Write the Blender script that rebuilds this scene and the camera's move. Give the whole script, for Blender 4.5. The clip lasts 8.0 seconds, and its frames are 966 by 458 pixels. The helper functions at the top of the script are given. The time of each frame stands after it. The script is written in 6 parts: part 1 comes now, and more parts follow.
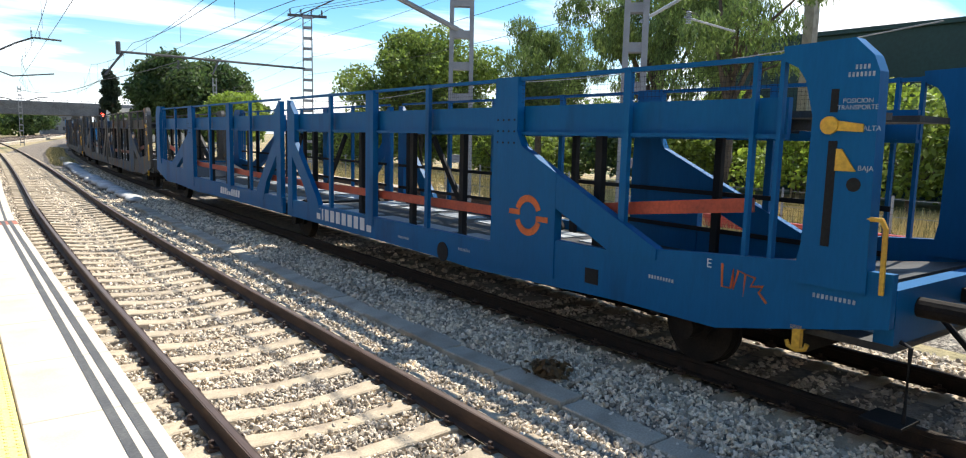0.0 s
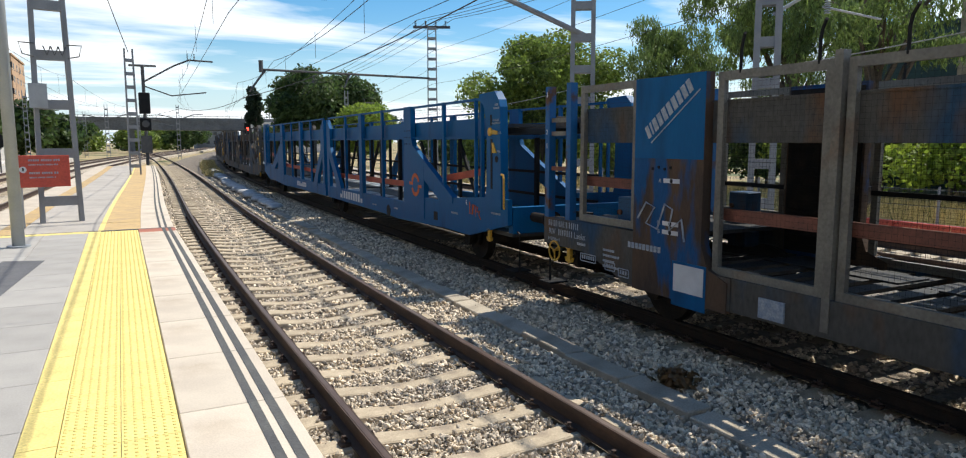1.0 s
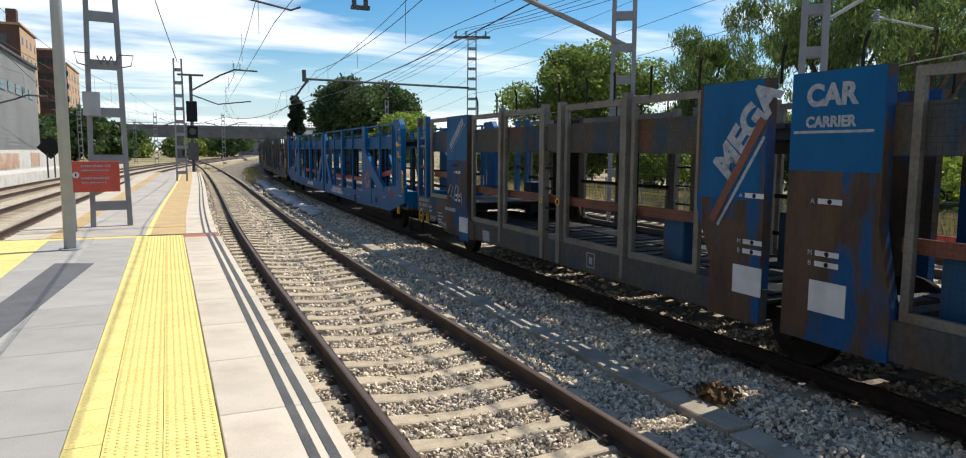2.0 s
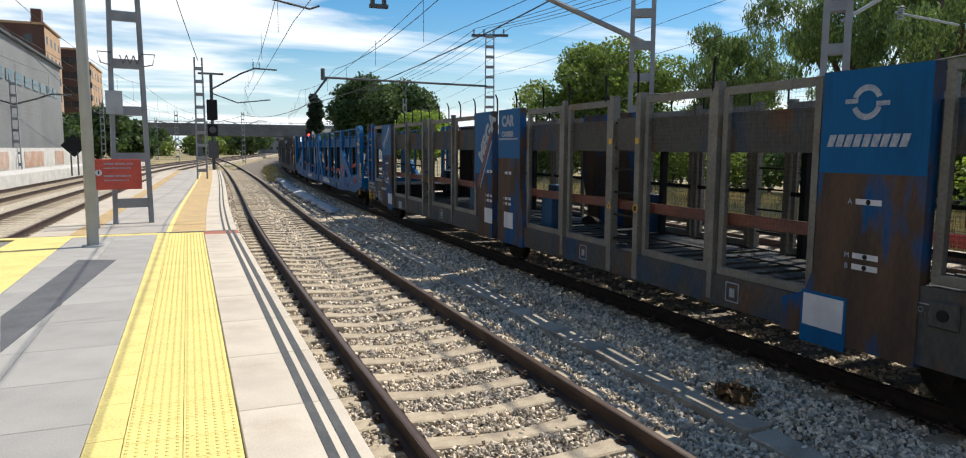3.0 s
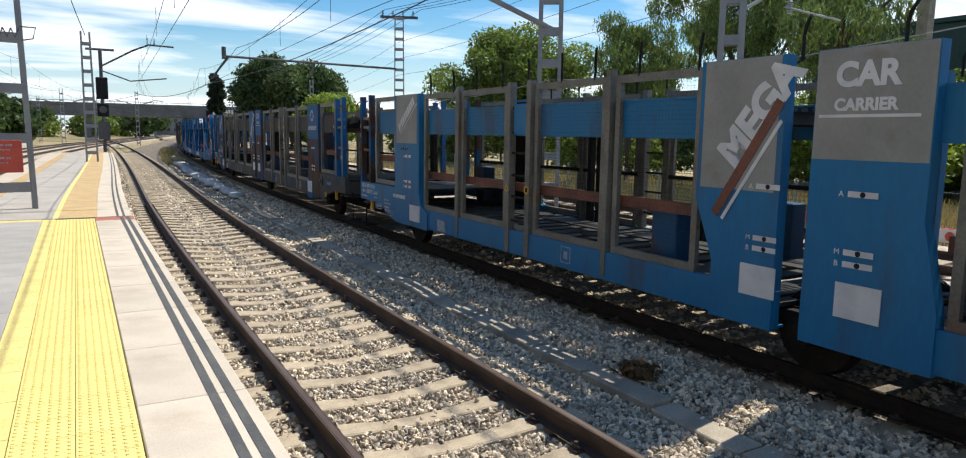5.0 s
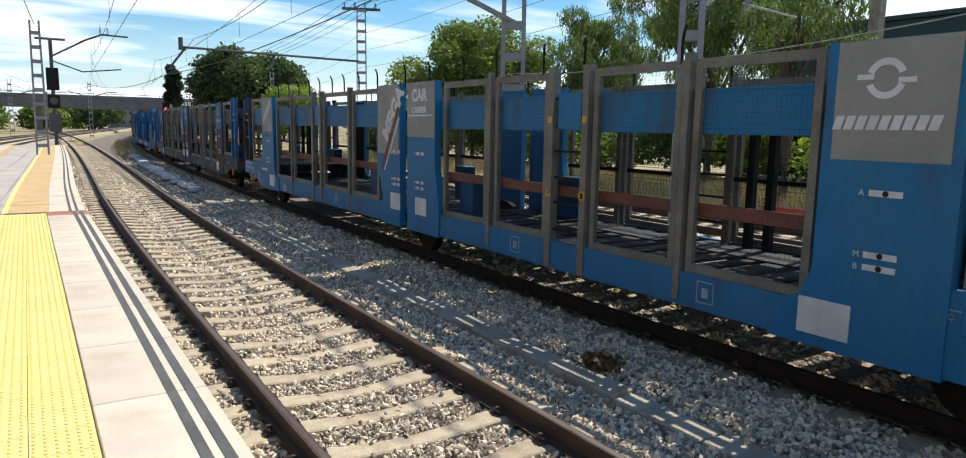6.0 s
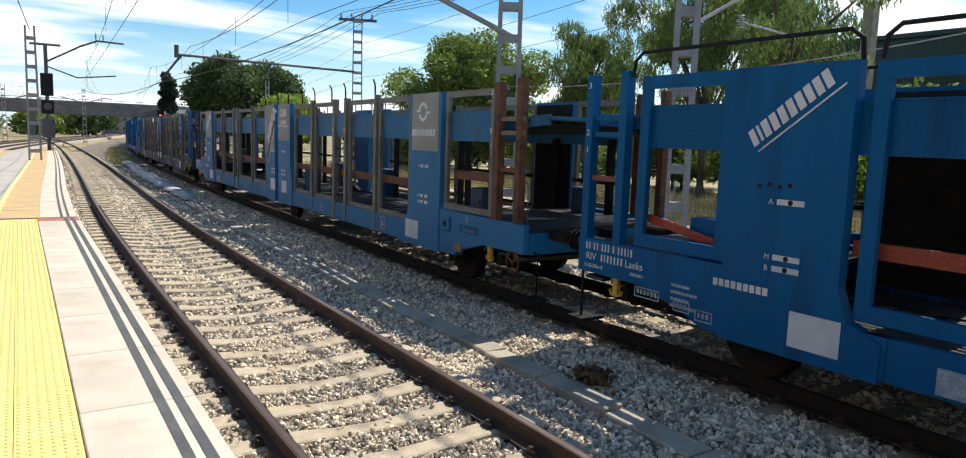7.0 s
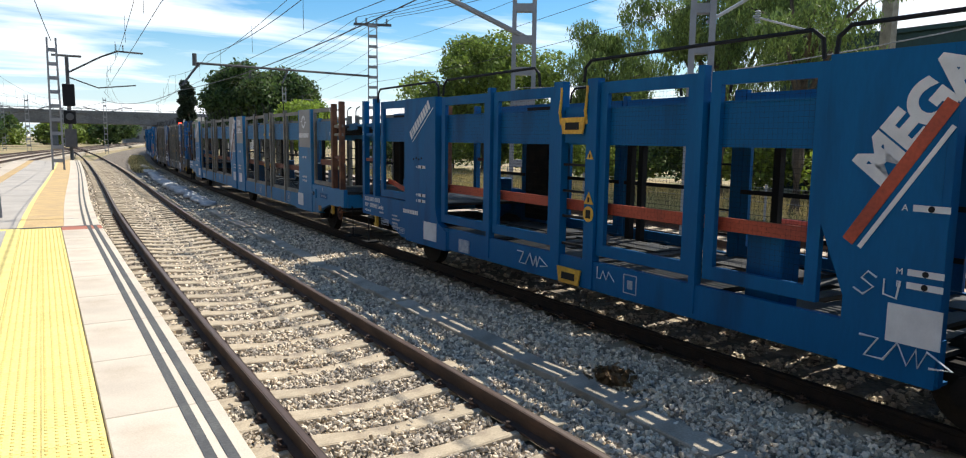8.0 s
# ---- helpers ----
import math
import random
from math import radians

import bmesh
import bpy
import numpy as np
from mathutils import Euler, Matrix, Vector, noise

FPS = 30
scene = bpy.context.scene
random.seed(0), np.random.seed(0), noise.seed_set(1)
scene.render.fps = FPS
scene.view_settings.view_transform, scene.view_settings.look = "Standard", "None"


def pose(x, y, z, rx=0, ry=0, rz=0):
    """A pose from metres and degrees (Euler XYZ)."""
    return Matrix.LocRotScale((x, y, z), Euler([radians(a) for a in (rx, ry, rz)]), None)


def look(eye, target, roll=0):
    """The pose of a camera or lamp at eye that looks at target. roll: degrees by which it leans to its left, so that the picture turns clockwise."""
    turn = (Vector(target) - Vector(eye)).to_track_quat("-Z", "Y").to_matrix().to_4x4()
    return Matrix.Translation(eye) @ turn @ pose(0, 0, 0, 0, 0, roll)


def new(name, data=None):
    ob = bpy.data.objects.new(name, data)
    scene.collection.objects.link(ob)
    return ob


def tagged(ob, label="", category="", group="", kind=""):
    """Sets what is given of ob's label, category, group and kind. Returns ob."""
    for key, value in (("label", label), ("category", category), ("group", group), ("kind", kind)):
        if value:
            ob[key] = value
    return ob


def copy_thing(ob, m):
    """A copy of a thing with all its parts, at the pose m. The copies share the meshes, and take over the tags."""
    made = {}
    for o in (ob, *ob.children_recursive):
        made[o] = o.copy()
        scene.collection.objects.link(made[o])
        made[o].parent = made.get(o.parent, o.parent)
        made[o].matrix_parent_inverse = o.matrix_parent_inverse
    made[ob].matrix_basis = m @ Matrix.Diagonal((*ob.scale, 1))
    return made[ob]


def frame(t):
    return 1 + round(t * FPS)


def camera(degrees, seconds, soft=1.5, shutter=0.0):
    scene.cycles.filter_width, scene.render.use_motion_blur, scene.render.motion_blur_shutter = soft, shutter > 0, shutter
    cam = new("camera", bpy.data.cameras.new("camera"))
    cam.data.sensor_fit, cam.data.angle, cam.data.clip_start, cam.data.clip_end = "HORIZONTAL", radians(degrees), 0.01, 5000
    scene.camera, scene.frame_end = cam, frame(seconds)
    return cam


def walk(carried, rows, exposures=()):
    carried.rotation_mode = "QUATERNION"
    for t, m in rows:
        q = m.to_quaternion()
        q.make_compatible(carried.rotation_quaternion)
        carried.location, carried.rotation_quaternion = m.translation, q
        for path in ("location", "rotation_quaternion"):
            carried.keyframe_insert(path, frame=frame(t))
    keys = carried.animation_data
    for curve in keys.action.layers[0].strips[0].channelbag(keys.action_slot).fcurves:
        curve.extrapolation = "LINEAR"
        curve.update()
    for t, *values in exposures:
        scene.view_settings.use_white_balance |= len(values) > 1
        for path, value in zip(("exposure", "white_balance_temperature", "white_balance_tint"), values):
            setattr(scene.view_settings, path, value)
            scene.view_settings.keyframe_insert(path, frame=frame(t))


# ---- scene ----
# Track-aligned plan: x to the right across the tracks, y ahead along them, z = 0 at the top of the rails.
cam = camera(69.0, 8.0, soft=1.1)
EYE = (0.0, 0.0, 2.22)
TURN = -37.0
PATH = [
    (0.0, 0.01, -7.38, -1.32), (0.5, 8.00, -7.48, -0.52), (1.0, 9.81, -7.10, 0.13), (1.5, 11.38, -6.57, -0.09),
    (3.0, 14.35, -6.49, -0.33), (3.5, 14.30, -6.70, -0.35), (4.0, 12.38, -7.08, -0.73), (4.5, 9.40, -7.27, -0.92),
    (6.0, 4.18, -8.17, -1.01), (6.5, 3.20, -7.64, -1.43), (7.0, 3.74, -7.19, -1.88), (7.5, 4.11, -6.83, -1.41),
    (8.0, 5.04, -7.08, -0.80)]
walk(cam, [(t, pose(*EYE, 90 + p, r, TURN + y)) for t, y, p, r in PATH],
     exposures=[(0.0, 0.82), (0.5, 0.46), (1.0, 0.28), (1.5, 0.22), (3.5, 0.16), (4.5, 0.2), (6.0, 0.32), (7.0, 0.38), (8.0, 0.38)])

# ---- world and sun ----
SUN_EL, SUN_AZ = radians(57), radians(79)      # azimuth from +y towards +x
world = bpy.data.worlds.new("sky")
scene.world = world
world.use_nodes = True
wn, wl = world.node_tree.nodes, world.node_tree.links
wn.clear()
sky = wn.new("ShaderNodeTexSky")
sky.sky_type, sky.sun_disc = "NISHITA", False
sky.sun_elevation, sky.sun_rotation = SUN_EL, SUN_AZ
sky.air_density, sky.dust_density, sky.ozone_density = 1.0, 0.4, 1.6
tc = wn.new("ShaderNodeTexCoord")
sep = wn.new("ShaderNodeSeparateXYZ")
wl.new(tc.outputs["Generated"], sep.inputs[0])
# flat cloud layer: direction divided by its height
zc = wn.new("ShaderNodeMath"); zc.operation = "MAXIMUM"; zc.inputs[1].default_value = 0.0
wl.new(sep.outputs[2], zc.inputs[0])
za = wn.new("ShaderNodeMath"); za.operation = "ADD"; za.inputs[1].default_value = 0.09
wl.new(zc.outputs[0], za.inputs[0])
div = wn.new("ShaderNodeVectorMath"); div.operation = "DIVIDE"
comb = wn.new("ShaderNodeCombineXYZ")
for i in range(3):
    wl.new(za.outputs[0], comb.inputs[i])
wl.new(tc.outputs["Generated"], div.inputs[0]); wl.new(comb.outputs[0], div.inputs[1])
cmap = wn.new("ShaderNodeMapping"); cmap.inputs["Rotation"].default_value = (0, 0, radians(35)); cmap.inputs["Scale"].default_value = (0.55, 1.15, 1.0)
cmap.inputs["Location"].default_value = (1.3, 0.4, 0)
wl.new(div.outputs[0], cmap.inputs[0])
cn = wn.new("ShaderNodeTexNoise"); cn.inputs["Scale"].default_value = 0.75; cn.inputs["Detail"].default_value = 7; cn.inputs["Roughness"].default_value = 0.55; cn.inputs["Distortion"].default_value = 0.35
wl.new(cmap.outputs[0], cn.inputs["Vector"])
cr = wn.new("ShaderNodeValToRGB"); cr.color_ramp.elements[0].position, cr.color_ramp.elements[1].position = 0.455, 0.61
wl.new(cn.outputs["Fac"], cr.inputs[0])
cmix = wn.new("ShaderNodeMixRGB"); cmix.inputs[2].default_value = (10.2, 10.5, 10.8, 1)
# the clouds thin out overhead
high = wn.new("ShaderNodeMapRange"); high.inputs[1].default_value, high.inputs[2].default_value, high.inputs[3].default_value, high.inputs[4].default_value = 0.25, 0.6, 1.0, 0.1
wl.new(sep.outputs[2], high.inputs[0])
thin = wn.new("ShaderNodeMath"); thin.operation = "MULTIPLY"
wl.new(cr.outputs[0], thin.inputs[0]); wl.new(high.outputs[0], thin.inputs[1])
deep = wn.new("ShaderNodeHueSaturation"); deep.inputs["Hue"].default_value = 0.497; deep.inputs["Saturation"].default_value = 1.5; deep.inputs["Value"].default_value = 1.1
wl.new(sky.outputs[0], deep.inputs["Color"])
# pale haze towards the horizon
low = wn.new("ShaderNodeMapRange"); low.inputs[1].default_value, low.inputs[2].default_value, low.inputs[3].default_value, low.inputs[4].default_value = 0.0, 0.13, 0.75, 0.0
wl.new(sep.outputs[2], low.inputs[0])
haze = wn.new("ShaderNodeMixRGB"); haze.inputs[2].default_value = (5.6, 7.4, 9.2, 1)
wl.new(low.outputs[0], haze.inputs[0]); wl.new(deep.outputs[0], haze.inputs[1])
wl.new(thin.outputs[0], cmix.inputs[0]); wl.new(haze.outputs[0], cmix.inputs[1])
bg = wn.new("ShaderNodeBackground"); bg.inputs[1].default_value = 0.102
out = wn.new("ShaderNodeOutputWorld")
wl.new(cmix.outputs[0], bg.inputs[0]); wl.new(bg.outputs[0], out.inputs[0])

sun = new("sun", bpy.data.lights.new("sun", "SUN"))
sun.data.energy, sun.data.angle, sun.data.color = 5.0, radians(0.5), (1.0, 0.94, 0.83)
sd = Vector((math.sin(SUN_AZ) * math.cos(SUN_EL), math.cos(SUN_AZ) * math.cos(SUN_EL), math.sin(SUN_EL)))
sun.matrix_world = look(sd * 100, (0, 0, 0))


# ---- materials ----
def mat(name, base, second=None, rough=0.7, metal=0.0, scale=4.0, fine=40.0, bump=0.2, spread=(0.4, 0.65), third=None, tscale=1.2, tspread=(0.55, 0.7),
        island=0.0, each=0.0, stretch=(1, 1, 1), bumpdist=0.01, spec=0.5, grit=1.0):
    """Two colours mixed by a coarse noise, a third in patches, a fine grain and a bump."""
    m = bpy.data.materials.new(name)
    m.use_nodes = True
    n, l = m.node_tree.nodes, m.node_tree.links
    b = n["Principled BSDF"]
    b.inputs["Roughness"].default_value, b.inputs["Metallic"].default_value = rough, metal
    b.inputs["Specular IOR Level"].default_value = spec
    co = n.new("ShaderNodeTexCoord")
    mp = n.new("ShaderNodeMapping"); mp.inputs["Scale"].default_value = stretch
    l.new(co.outputs["Object"], mp.inputs[0])
    def noise_tex(sc, detail=5):
        x = n.new("ShaderNodeTexNoise"); x.inputs["Scale"].default_value = sc; x.inputs["Detail"].default_value = detail
        l.new(mp.outputs[0], x.inputs["Vector"])
        return x
    def ramp(src, a, c):
        r = n.new("ShaderNodeMapRange"); r.inputs[1].default_value, r.inputs[2].default_value = a, c
        l.new(src, r.inputs[0])
        return r.outputs[0]
    def mixc(fac, a, c, blend="MIX"):
        x = n.new("ShaderNodeMixRGB"); x.blend_type = blend
        for k, v in enumerate((fac, a, c)):
            if hasattr(v, "links"):
                l.new(v, x.inputs[k])
            elif k == 0:
                x.inputs[0].default_value = v
            else:
                x.inputs[k].default_value = (*v, 1)
        return x.outputs[0]
    second = second or tuple(c * 0.75 for c in base)
    n1 = noise_tex(scale)
    col = mixc(ramp(n1.outputs["Fac"], *spread), base, second)
    if third:
        n3 = noise_tex(tscale, 8)
        col = mixc(ramp(n3.outputs["Fac"], *tspread), col, third)
    n2 = noise_tex(fine, 3)
    g = ramp(n2.outputs["Fac"], 0.25, 0.75)
    grain = n.new("ShaderNodeMapRange"); grain.inputs[3].default_value, grain.inputs[4].default_value = 1 - 0.28 * grit, 1 + 0.18 * grit
    l.new(g, grain.inputs[0])
    vm = n.new("ShaderNodeVectorMath"); vm.operation = "SCALE"
    l.new(col, vm.inputs[0]); l.new(grain.outputs[0], vm.inputs["Scale"])
    src = vm.outputs[0]
    for amount, node, sock in ((island, "ShaderNodeNewGeometry", "Random Per Island"), (each, "ShaderNodeObjectInfo", "Random")):
        if amount:
            o = n.new(node)
            r = n.new("ShaderNodeMapRange"); r.inputs[3].default_value, r.inputs[4].default_value = 1 - amount, 1 + amount
            l.new(o.outputs[sock], r.inputs[0])
            v = n.new("ShaderNodeVectorMath"); v.operation = "SCALE"
            l.new(src, v.inputs[0]); l.new(r.outputs[0], v.inputs["Scale"])
            src = v.outputs[0]
    l.new(src, b.inputs["Base Color"])
    if bump:
        bp = n.new("ShaderNodeBump"); bp.inputs["Strength"].default_value = bump; bp.inputs["Distance"].default_value = bumpdist
        l.new(n2.outputs["Fac"], bp.inputs["Height"]); l.new(bp.outputs[0], b.inputs["Normal"])
    rr = n.new("ShaderNodeMapRange"); rr.inputs[3].default_value, rr.inputs[4].default_value = max(0.05, rough - 0.12), min(1, rough + 0.12)
    l.new(n1.outputs["Fac"], rr.inputs[0]); l.new(rr.outputs[0], b.inputs["Roughness"])
    return m


def glow(name, color, strength):
    m = bpy.data.materials.new(name)
    m.use_nodes = True
    b = m.node_tree.nodes["Principled BSDF"]
    b.inputs["Base Color"].default_value = (*color, 1)
    b.inputs["Emission Color"].default_value = (*color, 1)
    b.inputs["Emission Strength"].default_value = strength
    return m


BLUE = mat("blue_paint", (0.001, 0.088, 0.235), (0.002, 0.10, 0.26), 0.5, scale=1.5, fine=25, bump=0.05, third=(0.004, 0.035, 0.10), tscale=1.6, tspread=(0.55, 0.85), spec=0.13, grit=0.25, stretch=(1, 1.4, 0.3))
BLUE_DULL = mat("faded_shaded_blue_paint", (0.012, 0.075, 0.175), (0.04, 0.07, 0.11), 0.6, scale=1.2, fine=22, bump=0.1, third=(0.085, 0.05, 0.03), tscale=1.6, tspread=(0.54, 0.72), spec=0.25, grit=0.4, stretch=(1, 1.4, 0.5))
BLUE_LIGHT = mat("light_blue_paint", (0.008, 0.145, 0.33), (0.02, 0.155, 0.32), 0.5, scale=1.1, fine=22, bump=0.06, third=(0.05, 0.085, 0.13), tscale=1.6, tspread=(0.54, 0.75), spec=0.25, grit=0.3, stretch=(1, 1.4, 0.35))
STEEL_GREY = mat("weathered_grey_steel", (0.075, 0.074, 0.068), (0.022, 0.06, 0.115), 0.7, scale=1.1, fine=20, bump=0.12, third=(0.11, 0.062, 0.034), tscale=1.5, tspread=(0.52, 0.66), spec=0.2, spread=(0.5, 0.66), stretch=(1, 1.3, 0.6))
FRAME_GREY = mat("galvanised_frame", (0.17, 0.165, 0.14), (0.12, 0.115, 0.10), 0.55, scale=2.5, fine=30, bump=0.1, third=(0.14, 0.085, 0.05), tscale=2.0, tspread=(0.58, 0.75))
RUST = mat("rusty_steel", (0.16, 0.065, 0.03), (0.08, 0.035, 0.02), 0.85, scale=5, fine=50, bump=0.4)
BLUE_POST = mat("chipped_blue_post", (0.008, 0.095, 0.26), (0.012, 0.11, 0.28), 0.5, scale=2.0, fine=25, bump=0.1, third=(0.09, 0.042, 0.022), tscale=3.0, tspread=(0.57, 0.66), spec=0.25, grit=0.4)
RUST_POST = mat("rusting_blue_post", (0.075, 0.042, 0.028), (0.05, 0.03, 0.022), 0.8, scale=4, fine=40, bump=0.25, third=(0.015, 0.085, 0.20), tscale=2.2, tspread=(0.48, 0.58), spec=0.25)
RUST_PANEL = mat("rust_stained_panel", (0.10, 0.064, 0.042), (0.06, 0.045, 0.036), 0.8, scale=2.2, fine=30, bump=0.15, third=(0.012, 0.075, 0.20), tscale=1.5, tspread=(0.50, 0.57), grit=0.6, spec=0.2, stretch=(1, 1.5, 0.45))
RED = mat("orange_red_paint", (0.42, 0.065, 0.025), (0.30, 0.05, 0.025), 0.6, scale=2, fine=30, bump=0.1)
RED_DULL = mat("faded_red_paint", (0.19, 0.065, 0.04), (0.12, 0.05, 0.035), 0.7, scale=2.5, fine=30, bump=0.1)
GREY_PANEL = mat("grey_panel_paint", (0.27, 0.27, 0.26), (0.22, 0.22, 0.215), 0.6, scale=1.5, fine=25, bump=0.06, third=(0.16, 0.14, 0.12), tscale=2, tspread=(0.62, 0.8), grit=0.3)
BLACK = mat("black_steel", (0.010, 0.011, 0.013), (0.016, 0.016, 0.016), 0.7, scale=4, fine=40, bump=0.2, spec=0.2)
DECK = mat("oily_deck", (0.022, 0.024, 0.026), (0.045, 0.045, 0.043), 0.6, scale=1.6, fine=30, bump=0.3, spec=0.3)
# near-black rail steel: the shade under the train put into its colour
RAIL_SHADED = mat("rail_painted_shade", (0.022, 0.017, 0.014), (0.035, 0.024, 0.018), 0.85, scale=8, fine=60, bump=0.25, spec=0.2)
# dirt on the running gear; inside the wagons its darkness stands for shade
UNDER = mat("underframe_dirt_and_shade", (0.014, 0.012, 0.011), (0.03, 0.024, 0.018), 0.85, scale=4, fine=40, bump=0.3, spec=0.2)
YELLOW = mat("yellow_paint", (0.62, 0.36, 0.03), (0.5, 0.28, 0.03), 0.55, scale=3, fine=30, bump=0.05)
WHITE = mat("white_lettering", (0.62, 0.64, 0.66), (0.5, 0.52, 0.55), 0.6, scale=3, fine=60, bump=0.0, grit=0.15)
WHITE_SOFT = mat("worn_white_lettering", (0.36, 0.40, 0.45), (0.22, 0.28, 0.36), 0.6, scale=14, fine=60, bump=0.0)
ORANGE = mat("orange_paint", (0.60, 0.12, 0.015), (0.45, 0.09, 0.02), 0.6, scale=5, fine=60, bump=0.0)
# bed coloured darker than its stones, so the gaps between them look shaded
BALLAST = mat("ballast_bed", (0.22, 0.18, 0.135), (0.12, 0.10, 0.08), 0.95, scale=9, fine=22, bump=1.0, bumpdist=0.05, third=(0.20, 0.18, 0.155), tscale=0.8)
PALE_BALLAST = mat("pale_ballast_bed", (0.60, 0.52, 0.40), (0.32, 0.27, 0.21), 0.95, scale=9, fine=20, bump=1.0, bumpdist=0.05, third=(0.36, 0.31, 0.25), tscale=0.8)
TAN_PLATE = mat("amber_plate", (0.30, 0.17, 0.05), (0.22, 0.12, 0.04), 0.6, scale=6, fine=40, bump=0.1)
STONE = mat("ballast_stone", (0.66, 0.55, 0.405), (0.47, 0.405, 0.32), 0.9, scale=7, fine=60, bump=0.3, island=0.6, third=(0.42, 0.36, 0.29), tscale=0.5, tspread=(0.5, 0.75))
CONCRETE = mat("sleeper_concrete", (0.45, 0.37, 0.26), (0.36, 0.29, 0.20), 0.9, scale=6, fine=70, bump=0.25, third=(0.26, 0.21, 0.16), tscale=3, tspread=(0.55, 0.75), each=0.12)
TROUGH = mat("trough_concrete", (0.40, 0.345, 0.265), (0.29, 0.25, 0.19), 0.9, scale=3, fine=60, bump=0.25, each=0.14)
RAIL = mat("rail_side_rust", (0.062, 0.034, 0.022), (0.036, 0.022, 0.016), 0.8, scale=8, fine=60, bump=0.25, stretch=(1, 0.25, 1))
RAIL_TOP = mat("rail_head_worn", (0.11, 0.07, 0.05), (0.15, 0.12, 0.10), 0.5, metal=0.4, scale=5, fine=50, bump=0.08, stretch=(1, 0.1, 1))
SLAB = mat("platform_edge_slab", (0.57, 0.495, 0.395), (0.50, 0.43, 0.345), 0.85, scale=2.2, fine=90, bump=0.12, third=(0.36, 0.28, 0.20), tscale=1.7, tspread=(0.56, 0.86), each=0.07, grit=0.4)
PAVER = mat("grey_paver", (0.37, 0.35, 0.32), (0.32, 0.305, 0.28), 0.85, scale=2.0, fine=80, bump=0.15, third=(0.27, 0.265, 0.26), tscale=1.1, tspread=(0.5, 0.75), each=0.07, grit=0.4)
PAVER_OLD = mat("old_platform_paver", (0.46, 0.42, 0.37), (0.38, 0.35, 0.31), 0.9, scale=1.2, fine=60, bump=0.2, each=0.08)
PAVER_SHADOW = mat("paver_shadow", (0.12, 0.12, 0.125), (0.10, 0.10, 0.105), 0.85, scale=3, fine=60, bump=0.15)
JOINT = mat("joint_mortar", (0.24, 0.22, 0.20), (0.18, 0.17, 0.15), 0.95, scale=8, fine=60, bump=0.3)
TACTILE = mat("yellow_tactile_tile", (0.80, 0.645, 0.22), (0.74, 0.59, 0.20), 0.75, scale=3, fine=60, bump=0.1, each=0.05, third=(0.55, 0.42, 0.14), tscale=1.7, tspread=(0.6, 0.8))
TACTILE_OLD = mat("worn_tactile_tile", (0.55, 0.38, 0.17), (0.45, 0.32, 0.17), 0.85, scale=2, fine=50, bump=0.15, each=0.08)
EDGE_DARK = mat("dark_edge_strip", (0.07, 0.07, 0.07), (0.10, 0.10, 0.095), 0.8, scale=4, fine=60, bump=0.2)
BRICKRED = mat("red_edge_tile", (0.42, 0.15, 0.09), (0.34, 0.12, 0.08), 0.85, scale=4, fine=50, bump=0.1)
GALV = mat("galvanised_steel", (0.36, 0.385, 0.40), (0.31, 0.335, 0.35), 0.5, scale=3, fine=50, bump=0.03, grit=0.25)
MAST = mat("mast_grey", (0.25, 0.262, 0.275), (0.20, 0.21, 0.225), 0.7, scale=2, fine=40, bump=0.06, grit=0.4)
MAST_DARK = mat("mast_dark", (0.06, 0.065, 0.07), (0.09, 0.09, 0.09), 0.7, scale=3, fine=40, bump=0.1)
WIRE = mat("wire_dark", (0.03, 0.03, 0.032), (0.04, 0.04, 0.04), 0.6, scale=3, fine=30, bump=0.0)
CABLE = mat("pale_cable", (0.30, 0.31, 0.30), (0.25, 0.25, 0.25), 0.6, scale=3, fine=30, bump=0.0)
SIGN_RED = mat("sign_red", (0.50, 0.07, 0.04), (0.44, 0.06, 0.04), 0.5, scale=3, fine=30, bump=0.0)
GROUND = mat("dry_ground", (0.40, 0.31, 0.165), (0.28, 0.23, 0.12), 0.95, scale=0.35, fine=9, bump=0.8, bumpdist=0.08, third=(0.10, 0.12, 0.045), tscale=0.12, tspread=(0.5, 0.62))
GRASS = mat("dry_grass", (0.60, 0.47, 0.21), (0.44, 0.37, 0.16), 0.9, scale=0.6, fine=4, bump=0.0, island=0.35)
WEED = mat("green_weed", (0.12, 0.15, 0.05), (0.20, 0.18, 0.07), 0.9, scale=0.6, fine=4, bump=0.0, island=0.35)
WALLW = mat("whitewashed_wall", (0.60, 0.58, 0.54), (0.5, 0.48, 0.44), 0.9, scale=1.5, fine=20, bump=0.2)
BRIDGE = mat("bridge_concrete", (0.14, 0.15, 0.16), (0.10, 0.11, 0.12), 0.9, scale=0.25, fine=3, bump=0.1)
BARK = mat("bark", (0.10, 0.08, 0.06), (0.06, 0.05, 0.04), 0.95, scale=3, fine=20, bump=0.5)


